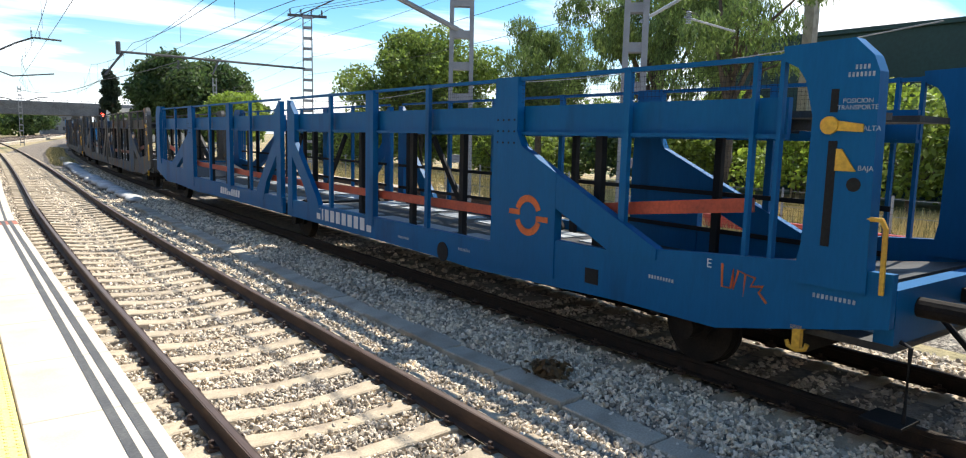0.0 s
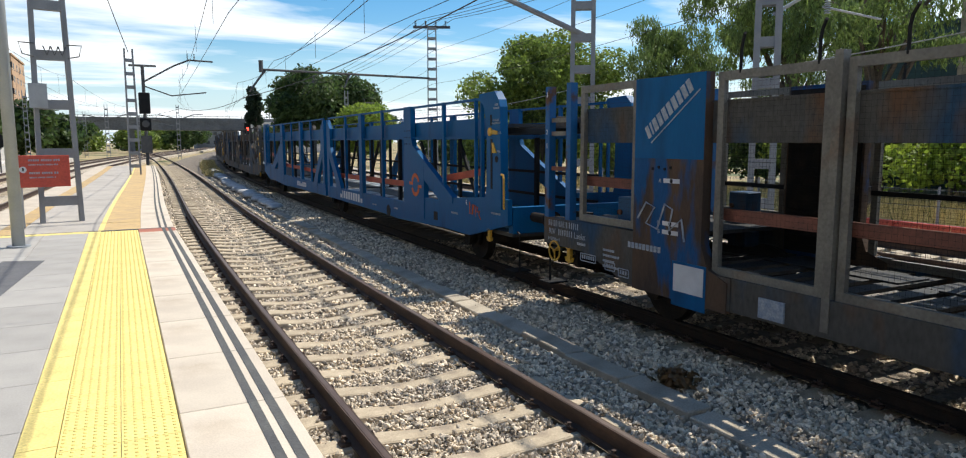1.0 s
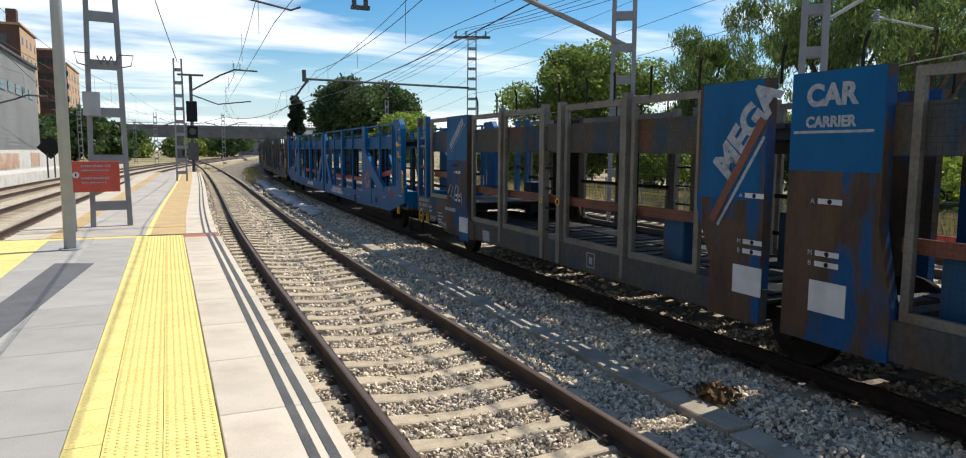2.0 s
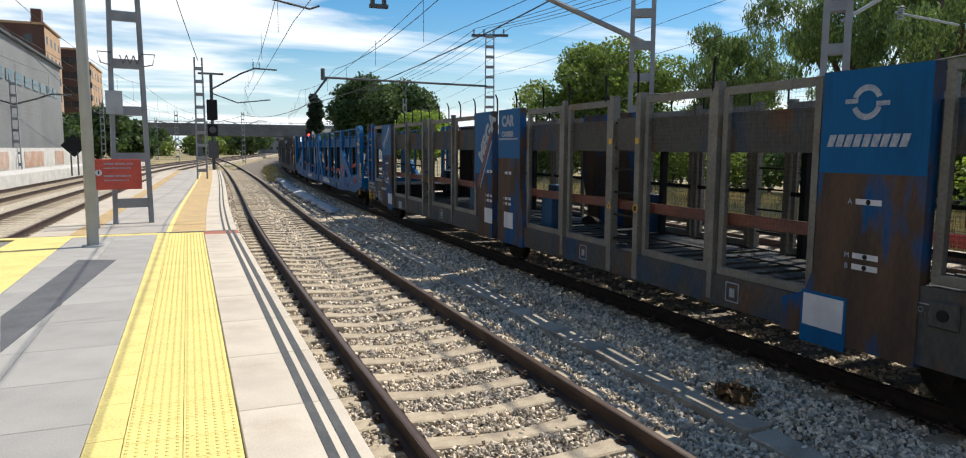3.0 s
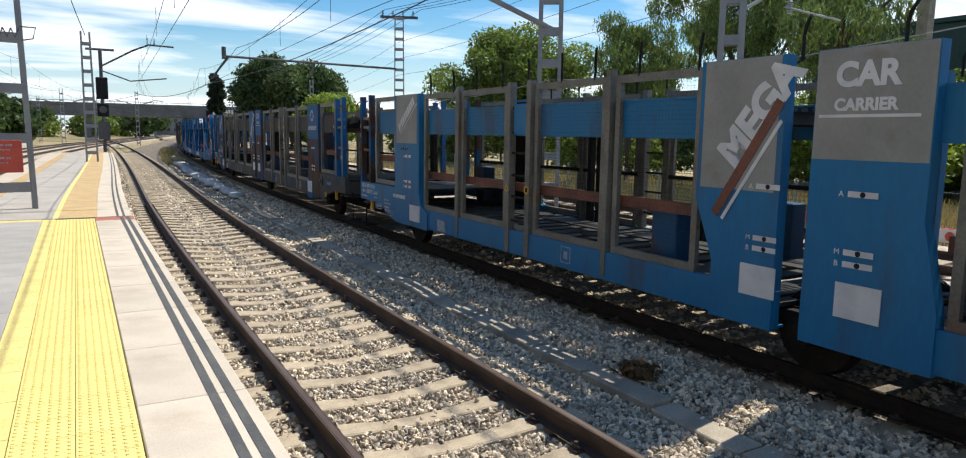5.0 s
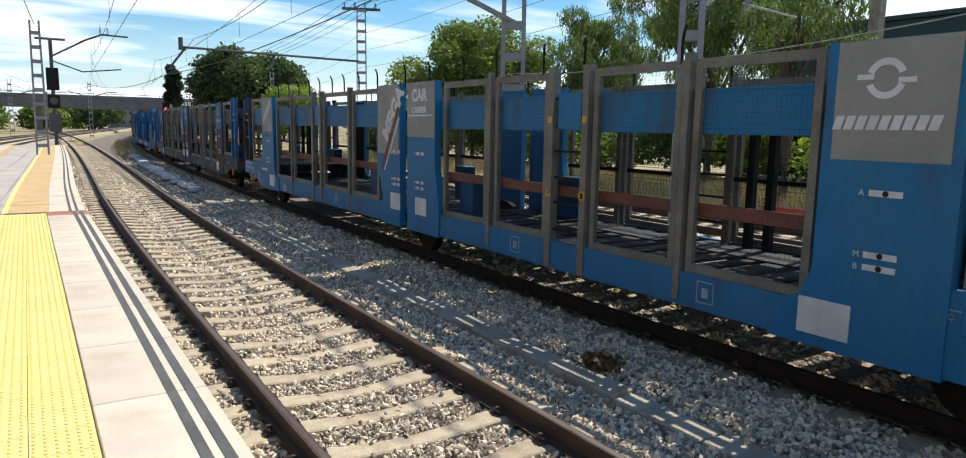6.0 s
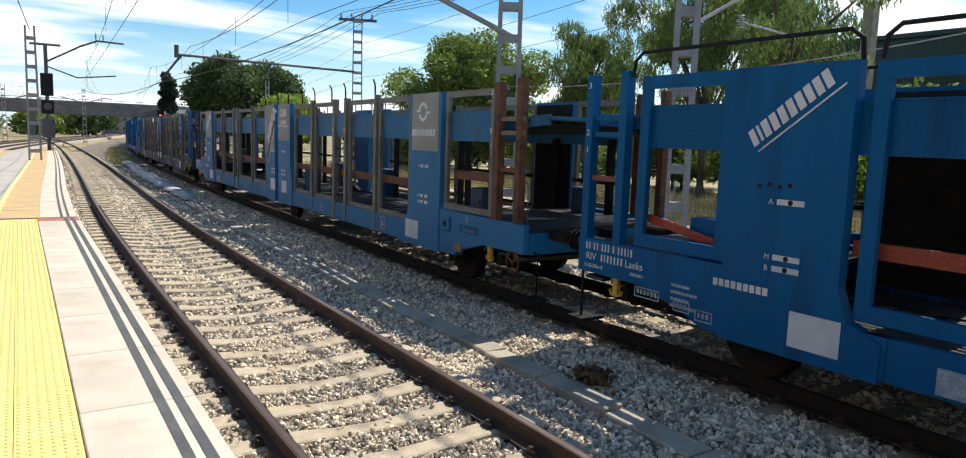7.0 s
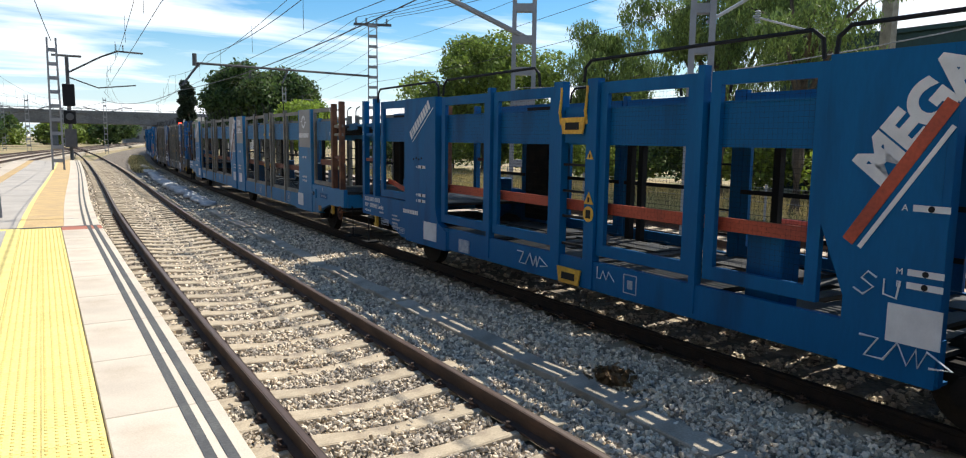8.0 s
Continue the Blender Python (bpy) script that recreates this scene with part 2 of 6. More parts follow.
def leaf_mat(name, a, b):
    m = mat(name, a, b, 0.6, scale=0.35, fine=3, bump=0.0, island=0.45)
    n, l = m.node_tree.nodes, m.node_tree.links
    p, o = n["Principled BSDF"], n["Material Output"]
    tr = n.new("ShaderNodeBsdfTranslucent")
    mx = n.new("ShaderNodeMixShader"); mx.inputs[0].default_value = 0.45
    l.new(p.inputs["Base Color"].links[0].from_socket, tr.inputs[0])
    l.new(p.outputs[0], mx.inputs[1]); l.new(tr.outputs[0], mx.inputs[2]); l.new(mx.outputs[0], o.inputs[0])
    return m


LEAF = leaf_mat("leaf_mid", (0.20, 0.27, 0.05), (0.13, 0.19, 0.035))
LEAF_DARK = leaf_mat("leaf_dark", (0.055, 0.10, 0.03), (0.08, 0.125, 0.035))
LEAF_LIGHT = leaf_mat("leaf_light", (0.28, 0.37, 0.05), (0.19, 0.28, 0.04))
LEAF_GREY = leaf_mat("leaf_grey_green", (0.17, 0.24, 0.065), (0.11, 0.17, 0.045))
CYPRESS = leaf_mat("leaf_conifer", (0.018, 0.035, 0.018), (0.025, 0.045, 0.02))


# ---- building helpers ----
def off(y, end=130.0, radius=750.0):
    """How far the tracks have swung to the right at y."""
    a = max(0.0, min(y, end) - 6.0)
    return a * a / (2 * radius) + max(0.0, y - end) * (end - 6.0) / radius


def slope(y, end=130.0, radius=750.0):
    return max(0.0, min(y, end) - 6.0) / radius


def box(bm, x0, x1, y0, y1, z0, z1):
    vs = [bm.verts.new((x, y, z)) for z in (z0, z1) for y in (y0, y1) for x in (x0, x1)]
    for f in ((0, 2, 3, 1), (4, 5, 7, 6), (0, 1, 5, 4), (2, 6, 7, 3), (0, 4, 6, 2), (1, 3, 7, 5)):
        bm.faces.new([vs[i] for i in f])


def beam(bm, p, q, w, h, up=(0, 0, 1)):
    """A bar of section w x h from p to q."""
    p, q, up = Vector(p), Vector(q), Vector(up)
    d = (q - p).normalized()
    s = d.cross(up)
    if s.length < 1e-4:
        s = d.cross(Vector((0, 1, 0)))
    s.normalize()
    u = s.cross(d)
    vs = [bm.verts.new(e + s * a * w / 2 + u * b * h / 2) for e in (p, q) for a, b in ((-1, -1), (1, -1), (1, 1), (-1, 1))]
    for f in ((3, 2, 1, 0), (4, 5, 6, 7), (0, 1, 5, 4), (1, 2, 6, 5), (2, 3, 7, 6), (3, 0, 4, 7)):
        bm.faces.new([vs[i] for i in f])


def tube(bm, pts, r, seg=6):
    pts = [Vector(p) for p in pts]
    rings = []
    for i, p in enumerate(pts):
        d = (pts[min(i + 1, len(pts) - 1)] - pts[max(i - 1, 0)]).normalized()
        a = d.cross(Vector((0, 0, 1)))
        if a.length < 1e-3:
            a = d.cross(Vector((0, 1, 0)))
        a.normalize()
        b = d.cross(a)
        rr = r[i] if isinstance(r, (list, tuple)) else r
        rings.append([bm.verts.new(p + a * rr * math.cos(k * math.tau / seg) + b * rr * math.sin(k * math.tau / seg)) for k in range(seg)])
    for r0, r1 in zip(rings, rings[1:]):
        for k in range(seg):
            bm.faces.new((r0[k], r1[k], r1[(k + 1) % seg], r0[(k + 1) % seg]))
    bm.faces.new(rings[0]); bm.faces.new(rings[-1][::-1])


def plate(bm, outline, x0, x1):
    """A plate in the y-z plane with the given outline of (y, z), from x0 to x1."""
    a = [bm.verts.new((x0, y, z)) for y, z in outline]
    b = [bm.verts.new((x1, y, z)) for y, z in outline]
    bm.faces.new(a); bm.faces.new(b[::-1])
    for i in range(len(a)):
        j = (i + 1) % len(a)
        bm.faces.new((a[i], b[i], b[j], a[j]))


def disc(bm, c, r, w, seg=20, axis="x"):
    rings = [[], []]
    for s, ring in zip((-w / 2, w / 2), rings):
        for k in range(seg):
            a, b = r * math.cos(k * math.tau / seg), r * math.sin(k * math.tau / seg)
            v = {"x": (s, a, b), "y": (a, s, b), "z": (a, b, s)}[axis]
            ring.append(bm.verts.new((c[0] + v[0], c[1] + v[1], c[2] + v[2])))
    bm.faces.new(rings[0]); bm.faces.new(rings[1][::-1])
    for k in range(seg):
        bm.faces.new((rings[0][k], rings[1][k], rings[1][(k + 1) % seg], rings[0][(k + 1) % seg]))


def finish(bm, name, material, smooth=False, bevel=0.0):
    bmesh.ops.recalc_face_normals(bm, faces=bm.faces[:])
    if bevel:
        bmesh.ops.bevel(bm, geom=bm.edges[:], offset=bevel, segments=1, affect="EDGES")
    me = bpy.data.meshes.new(name)
    bm.to_mesh(me)
    bm.free()
    for p in me.polygons:
        p.use_smooth = smooth
    me.materials.append(material)
    return me


def part(name, bm, material, parent=None, label="", smooth=False, bevel=0.0):
    ob = new(name, finish(bm, name, material, smooth, bevel))
    ob.parent = parent
    if label:
        ob["label"] = label
    return ob


def piece(name, mesh, parent, m):
    ob = new(name, mesh)
    ob.parent = parent
    ob.matrix_basis = m
    return ob


def empty(name, m=None):
    ob = new(name)
    ob.empty_display_size = 0.2
    if m is not None:
        ob.matrix_basis = m
    return ob


def strip(bm, profile, ys, shift=off, close=True):
    """Sweep a profile of (x, z) along the curve of the tracks."""
    rows = [[bm.verts.new((x + shift(y), y, z)) for x, z in profile] for y in ys]
    k = len(profile)
    for a, b in zip(rows, rows[1:]):
        for i in range(k if close else k - 1):
            j = (i + 1) % k
            bm.faces.new((a[i], a[j], b[j], b[i]))
    if close:
        bm.faces.new(rows[0]); bm.faces.new(rows[-1][::-1])


def steps(a, b, d):
    n = max(1, round((b - a) / d))
    return [a + (b - a) * i / n for i in range(n + 1)]


def text_mesh(body, size, material, name="lettering", shear=0.0, bold=0.0):
    cu = bpy.data.curves.new(name, "FONT")
    cu.body, cu.size, cu.shear, cu.extrude, cu.offset = body, size, shear, 0.0015, bold
    cu.align_x = "CENTER"
    ob = new(name, cu)
    dg = bpy.context.evaluated_depsgraph_get()
    me = bpy.data.meshes.new_from_object(ob.evaluated_get(dg))
    bpy.data.objects.remove(ob)
    me.materials.clear()
    me.materials.append(material)
    return me


# ---- ground, ballast, tracks ----
def smooth(a, b, x):
    t = min(1.0, max(0.0, (x - a) / (b - a)))
    return t * t * (3 - 2 * t)


NEAR_X, TRAIN_X = 2.43, 6.93


def near_off(y):
    """The near track swings right, then eases back to the left far ahead."""
    a = min(max(0.0, y - 6.0), 22.0)
    b = max(0.0, y - 28.0)
    return a * a / 1100.0 + 0.04 * b - 0.0002 * b * b


def bed_height(x):
    """Ballast surface across the tracks."""
    z = -0.245
    z += 0.05 * math.exp(-((x - 5.1) / 0.4) ** 2)
    z -= 0.04 * math.exp(-((x - 4.2) / 0.4) ** 2)
    z -= 0.5 * smooth(9.0, 11.0, x)
    return z


def build_ground():
    bm = bmesh.new()
    xs = [-2500, -600, -200, -80, -40, -20, 0.5, 12, 16, 24, 40, 60, 100, 200, 600, 2500]
    ys = [-2500, -400, -60, 0, 20, 40, 60, 90, 130, 180, 260, 400, 800, 2500]
    rows = [[bm.verts.new((x, y, -0.62 + (0.25 * math.sin(x * 0.3 + y * 0.17) if 14 < x < 120 and -50 < y < 200 else 0.0))) for x in xs] for y in ys]
    for a, b in zip(rows, rows[1:]):
        for i in range(len(xs) - 1):
            bm.faces.new((a[i], a[i + 1], b[i + 1], b[i]))
    tagged(part("ground", bm, GROUND), "dry yellow earth with patches of grass", "ground", kind="structure")

    bm = bmesh.new()
    prof = [(x, bed_height(x)) for x in np.arange(0.6, 11.3, 0.3)] + [(11.5, -0.75), (0.6, -0.75)]
    strip(bm, prof, steps(-40, 30, 2) + steps(32, 330, 8))
    tagged(part("ballast_bed", bm, BALLAST), "grey-brown crushed stone ballast under the tracks", "ballast", kind="structure")
    bm = bmesh.new()
    strip(bm, [(-10.9, -0.75), (-10.9, -0.22), (-3.2, -0.22), (-3.2, -0.75)], steps(-40, 330, 8))
    tagged(part("ballast_bed", bm, PALE_BALLAST), "pale crushed stone ballast under the far tracks", "ballast", kind="structure")
    bm = bmesh.new()
    strip(bm, [(11.0, -0.75), (11.6, -0.24), (17.6, -0.24), (18.4, -0.75)], steps(-40, 95, 5))
    tagged(part("ballast_bed", bm, PALE_BALLAST), "sunlit pale ballast under the track behind the train", "ballast", kind="structure")


RAIL_PROFILE = [(-0.036, 0), (0.036, 0), (0.036, -0.035), (0.012, -0.05), (0.012, -0.14), (0.07, -0.155), (0.07, -0.172), (-0.07, -0.172), (-0.07, -0.155), (-0.012, -0.14), (-0.012, -0.05), (-0.036, -0.035)]


def sleeper_mesh():
    """Monoblock concrete sleeper with a lowered waist and sloped flanks."""
    bm = bmesh.new()
    rows = []
    for x, w, z in ((-1.3, 0.135, -0.195), (-1.24, 0.145, -0.174), (-0.7, 0.145, -0.168), (-0.52, 0.138, -0.184), (-0.3, 0.125, -0.205), (0, 0.12, -0.214), (0.3, 0.125, -0.205), (0.52, 0.138, -0.184), (0.7, 0.145, -0.168), (1.24, 0.145, -0.174), (1.3, 0.135, -0.195)):
        rows.append([bm.verts.new(v) for v in ((x, -w, -0.36), (x, -w + 0.025, z - 0.012), (x, -w + 0.04, z), (x, w - 0.04, z), (x, w - 0.025, z - 0.012), (x, w, -0.36))])
    for a, b in zip(rows, rows[1:]):
        for i in range(5):
            bm.faces.new((a[i], a[i + 1], b[i + 1], b[i]))
    bm.faces.new(rows[0]); bm.faces.new(rows[-1][::-1])
    return finish(bm, "sleeper", CONCRETE)


def clip_mesh():
    """Rail fastening: a bent spring clip and its bolt."""
    bm = bmesh.new()
    box(bm, 0.06, 0.15, -0.055, 0.055, -0.172, -0.15)
    tube(bm, [(0.07, -0.045, -0.145), (0.12, -0.05, -0.125), (0.13, 0, -0.12), (0.12, 0.05, -0.125), (0.07, 0.045, -0.145)], 0.009, 5)
    disc(bm, (0.11, 0, -0.12), 0.02, 0.05, 6, "z")
    return finish(bm, "rail_clip", RAIL)


def build_track(x0, shift, y0, y1, label, sleepers, clips=None, steel=RAIL, drop=0.0):
    track = tagged(empty("track"), label, "railway track", kind="structure")
    for g in (-0.868, 0.868):
        bm = bmesh.new()
        strip(bm, [(x0 + g + x, z) for x, z in RAIL_PROFILE], steps(y0, 60, 1.5) + steps(64, y1, 6), shift)
        rail = part("rail", bm, steel, track, "rust-brown rail with a worn head")
        bm = bmesh.new()
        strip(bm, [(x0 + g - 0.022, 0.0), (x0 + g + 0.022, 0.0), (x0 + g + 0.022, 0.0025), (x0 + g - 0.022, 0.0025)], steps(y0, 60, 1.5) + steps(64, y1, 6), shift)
        # a rail painted in shade keeps that dark colour on its head
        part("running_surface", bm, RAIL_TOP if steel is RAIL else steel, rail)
    sm, cm = sleeper_mesh(), clip_mesh()
    y = sleepers[0]
    rnd = random.Random(3)
    while y < sleepers[1]:
        a = -math.degrees(math.atan(shift(y + 0.5) - shift(y - 0.5)))
        piece("sleeper", sm, track, pose(x0 + shift(y), y + rnd.uniform(-0.012, 0.012), rnd.uniform(-0.008, 0.006) - drop, 0, 0, a + rnd.uniform(-0.5, 0.5)))
        if clips and clips[0] < y < clips[1]:
            for g in (-0.868, 0.868):
                for flip in (0, 180):
                    piece("rail_clip", cm, track, pose(x0 + g + shift(y), y, 0, 0, 0, flip))
        y += 0.6


def build_tracks():
    build_track(NEAR_X, near_off, -20, 330, "rusty broad-gauge track on concrete sleepers in ballast", (-8.55, 80), (2.0, 24))
    build_track(TRAIN_X, off, -30, 330, "broad-gauge track on concrete sleepers under the train", (-8.2, 60), (1.0, 12), RAIL_SHADED, 0.055)
    build_track(-5.2, off, -10, 330, "broad-gauge track beside the island platform", (8.0, 60))
    build_track(-8.9, off, -10, 330, "second broad-gauge track beyond the island platform", (20.0, 70))
    build_track(14.3, off, -10, 95, "sunlit broad-gauge track behind the train", (2.0, 40))
    # concrete cable trough covers between the tracks
    trough = tagged(empty("cable_trough"), "line of grey concrete trough covers lying in the ballast", "cable trough", kind="structure")
    bm = bmesh.new(); box(bm, -0.15, 0.15, -0.492, 0.492, -0.28, -0.185)
    tm = finish(bm, "cover", TROUGH, bevel=0.012)
    rnd = random.Random(5)
    y = -8.0
    while y < 26:
        x = 4.52 + off(y) + 0.02 * math.sin(y)
        piece("cover", tm, trough, pose(x, y, rnd.uniform(-0.025, 0.02), rnd.uniform(-1.5, 1.5), rnd.uniform(-2, 2), rnd.uniform(-1, 1)))
        y += 1.0


# ---- platform ----
PZ, LOW = 0.62, 0.35
STEP_Y = 14.45


def build_platform():
    up = tagged(empty("platform"), "raised station platform paved in grey slabs with a pale edge", "platform", kind="structure")
    bm = bmesh.new()
    box(bm, -3.25, 0.78, -30, STEP_Y, -0.75, PZ - 0.03)
    part("platform_body", bm, JOINT, up)
    # pale edge slabs
    bm = bmesh.new(); box(bm, 0.222, 0.84, 0.004, 1.186, PZ - 0.14, PZ)
    me = finish(bm, "edge_slab", SLAB, bevel=0.006)
    y = 3.2 - 1.19 * 8
    while y < STEP_Y - 1:
        piece("edge_slab", me, up, pose(0, y, 0))
        y += 1.19
    bm = bmesh.new(); box(bm, 0.222, 0.84, y + 0.004, STEP_Y, PZ - 0.14, PZ - 0.002)
    part("edge_slab", bm, BRICKRED, up, "red edge tile at the end of the raised platform")
    for x in (0.615, 0.715):
        bm = bmesh.new(); box(bm, x, x + 0.055, -10, STEP_Y, PZ - 0.004, PZ + 0.004)
        part("edge_strip", bm, EDGE_DARK, up, "dark strip along the platform edge")
    # tactile band of studded tiles
    bm = bmesh.new()
    box(bm, 0.002, 0.298, 0.002, 0.298, -0.02, 0.001)
    for i in range(6):
        for j in range(6):
            c = (0.025 + i * 0.05, 0.025 + j * 0.05)
            lo = [bm.verts.new((c[0] + 0.0135 * math.cos(k * math.tau / 6), c[1] + 0.0135 * math.sin(k * math.tau / 6), 0.001)) for k in range(6)]
            hi = [bm.verts.new((c[0] + 0.009 * math.cos(k * math.tau / 6), c[1] + 0.009 * math.sin(k * math.tau / 6), 0.0065)) for k in range(6)]
            bm.faces.new(hi)
            for k in range(6):
                bm.faces.new((lo[k], lo[(k + 1) % 6], hi[(k + 1) % 6], hi[k]))
    me = finish(bm, "tactile_tile", TACTILE)
    y = -4.0
    while y < STEP_Y - 0.3:
        for x in (-0.385, -0.085):
            piece("tactile_tile", me, up, pose(x, y, PZ))
        y += 0.3
    bm = bmesh.new(); box(bm, -0.575, -0.389, 0.003, 0.597, -0.02, 0.0)
    me = finish(bm, "border_tile", TACTILE)
    y = -4.2
    while y < STEP_Y - 0.55:
        piece("border_tile", me, up, pose(0, y, PZ))
        y += 0.6
    for x0, x1 in ((-2.80, -1.95),):
        bm = bmesh.new(); box(bm, x0, x1, -10, STEP_Y - 0.02, PZ - 0.02, PZ + 0.003)
        part("tactile_band", bm, TACTILE, up, "yellow warning band along the other edge")
    # grey pavers
    bm = bmesh.new(); box(bm, 0.004, 0.676, 0.004, 0.896, -0.04, 0)
    me = finish(bm, "paver", PAVER, bevel=0.004)
    for i in range(3):
        for j in range(24):
            y = -7.2 + j * 0.9
            if y < STEP_Y - 0.9:
                piece("paver", me, up, pose(-1.257 - i * 0.68, y, PZ - 0.001 * (i > 0)))
    # cast shadow of an unseen panel, painted as a dark band
    bm = bmesh.new()
    vs = [bm.verts.new(v) for v in ((-1.69, 7.75, PZ + 0.004), (-1.41, 6.38, PZ + 0.004), (-1.0, 11.14, PZ + 0.004), (-1.5, 11.33, PZ + 0.004))]
    bm.faces.new(vs)
    r = bmesh.ops.extrude_face_region(bm, geom=bm.faces[:])
    bmesh.ops.translate(bm, verts=[v for v in r["geom"] if isinstance(v, bmesh.types.BMVert)], vec=(0, 0, -0.03))
    part("dark_paving_band", bm, PAVER_SHADOW, up, "dark shadow of an unseen panel painted on the paving")
    # kerb line at the step
    bm = bmesh.new(); box(bm, -3.25, 0.84, STEP_Y, STEP_Y + 0.12, -0.3, PZ - 0.005)
    part("step_edge", bm, EDGE_DARK, up)
    bm = bmesh.new(); box(bm, -3.25, -0.58, STEP_Y - 0.28, STEP_Y - 0.01, PZ - 0.02, PZ + 0.002)
    part("end_band", bm, TACTILE, up)

    low = tagged(empty("platform"), "older lower platform with worn paving and a faded tactile band", "platform", kind="structure")
    ys = steps(STEP_Y + 0.12, 63, 2.5)
    for name, x0, x1, z, m in (("platform_body", -3.2, 0.84, LOW - 0.03, JOINT), ("edge_slab", 0.2, 0.86, LOW, SLAB), ("tactile_band", -0.62, 0.196, LOW + 0.003, TACTILE_OLD),
                               ("paving", -2.1, -0.624, LOW - 0.004, PAVER_OLD), ("tactile_band", -2.5, -2.104, LOW + 0.002, TACTILE_OLD), ("edge_slab", -3.25, -2.504, LOW - 0.002, SLAB)):
        bm = bmesh.new()
        strip(bm, [(x0, -0.7), (x0, z), (x1, z), (x1, -0.7)] if name == "platform_body" else [(x0, z - 0.05), (x0, z), (x1, z), (x1, z - 0.05)], ys, near_off)
        part(name, bm, m, low)
    for x in (0.56, 0.68):
        bm = bmesh.new(); strip(bm, [(x, LOW - 0.01), (x, LOW + 0.004), (x + 0.05, LOW + 0.004), (x + 0.05, LOW - 0.01)], ys, near_off)
        part("edge_strip", bm, EDGE_DARK, low)
    bm = bmesh.new(); strip(bm, [(-0.62, LOW), (-0.62, LOW + 0.006), (-0.52, LOW + 0.006), (-0.52, LOW)], ys, near_off)
    part("border_band", bm, TACTILE, low)

    opp = tagged(empty("platform"), "weathered concrete platform across the tracks", "platform", kind="structure")
    bm = bmesh.new(); strip(bm, [(-13.2, -0.7), (-13.2, 0.5), (-10.9, 0.5), (-10.9, -0.7)], steps(-60, 110, 5), lambda y: 0.8 * off(y))
    part("platform_body", bm, WALLW, opp)


build_ground()
build_platform()


# ---- car-carrier wagons ----
SIDE = 1.33                       # half width of the wagon sides


def both(fn, bm):
    for s in (-1, 1):
        fn(bm, s)


def lettering(body, size, material, parent, x, y, z, label="", tilt=0.0, shear=0.0, bold=0.0):
    """Lettering on the side that faces the platform; reads along -y."""
    me = text_mesh(body, size, material, shear=shear, bold=bold)
    ob = new("lettering", me)
    ob.parent = parent
    ob.matrix_basis = Matrix.Translation((x, y, z)) @ pose(0, 0, 0, 0, 0, -90) @ pose(0, 0, 0, 90, 0, 0) @ pose(0, 0, 0, 0, 0, tilt)
    if label:
        ob["label"] = label
    return ob


def bars(material, parent, x, y, z, widths, h, gap=0.25, tilt=0.0, lean=0.25, name="marking", label=""):
    """A row of plain bars standing for a line of writing; it starts at (y, z) and runs along -y."""
    bm = bmesh.new()
    u = 0.0
    c, s = math.cos(radians(tilt)), math.sin(radians(tilt))
    for k, w in enumerate(widths):
        quads = [(0, w, 0, h)]
        for a0, a1, b0, b1 in quads:
            q = [(u + a0 + lean * b0, b0), (u + a1 + lean * b0, b0), (u + a1 + lean * b1, b1), (u + a0 + lean * b1, b1)]
            plate(bm, [(y - (a * c - b * s), z + a * s + b * c) for a, b in q], x - 0.002, x + 0.002)
        u += w + gap * h
    ob = part(name, bm, material, parent, label)
    ob["kind"] = "stuff"
    return ob


def squiggle(material, parent, x, pts, w, label):
    bm = bmesh.new()
    tube(bm, [(x, *p) for p in pts], w * 0.42, 4)
    return part("graffiti", bm, material, parent, label)


def emblem(material, parent, x, y, z, r, label):
    """A ring in two halves with a short bar on each side."""
    bm = bmesh.new()
    for a0 in (20, 200):
        arc = [radians(a0 + k * 14) for k in range(11)]
        outer = [(y - 1.0 * r * math.cos(a), z + r * math.sin(a)) for a in arc]
        inner = [(y - 0.66 * r * math.cos(a), z + 0.66 * r * math.sin(a)) for a in arc]
        plate(bm, outer + inner[::-1], x - 0.002, x + 0.002)
    for s in (-1, 1):
        plate(bm, [(y + s * 1.45 * r, z + s * 0.1 * r - 0.13 * r), (y + s * 0.6 * r, z + s * 0.1 * r - 0.13 * r), (y + s * 0.6 * r, z + s * 0.1 * r + 0.13 * r), (y + s * 1.45 * r, z + s * 0.1 * r + 0.13 * r)], x - 0.002, x + 0.002)
    return part("emblem", bm, material, parent, label)


def wheelset(parent, y):
    w = empty("wheelset", pose(0, y, 0.40))
    w.parent = parent
    for s in (-1, 1):
        bm = bmesh.new()
        disc(bm, (s * 0.86, 0, 0), 0.40, 0.12, 28)
        disc(bm, (s * 0.80, 0, 0), 0.43, 0.03, 28)
        disc(bm, (s * 0.93, 0, 0), 0.14, 0.08, 12)
        part("wheel", bm, UNDER, w, "dirty steel wheel")
    bm = bmesh.new(); disc(bm, (0, 0, 0), 0.085, 2.0, 12)
    part("axle", bm, UNDER, w)
    return w


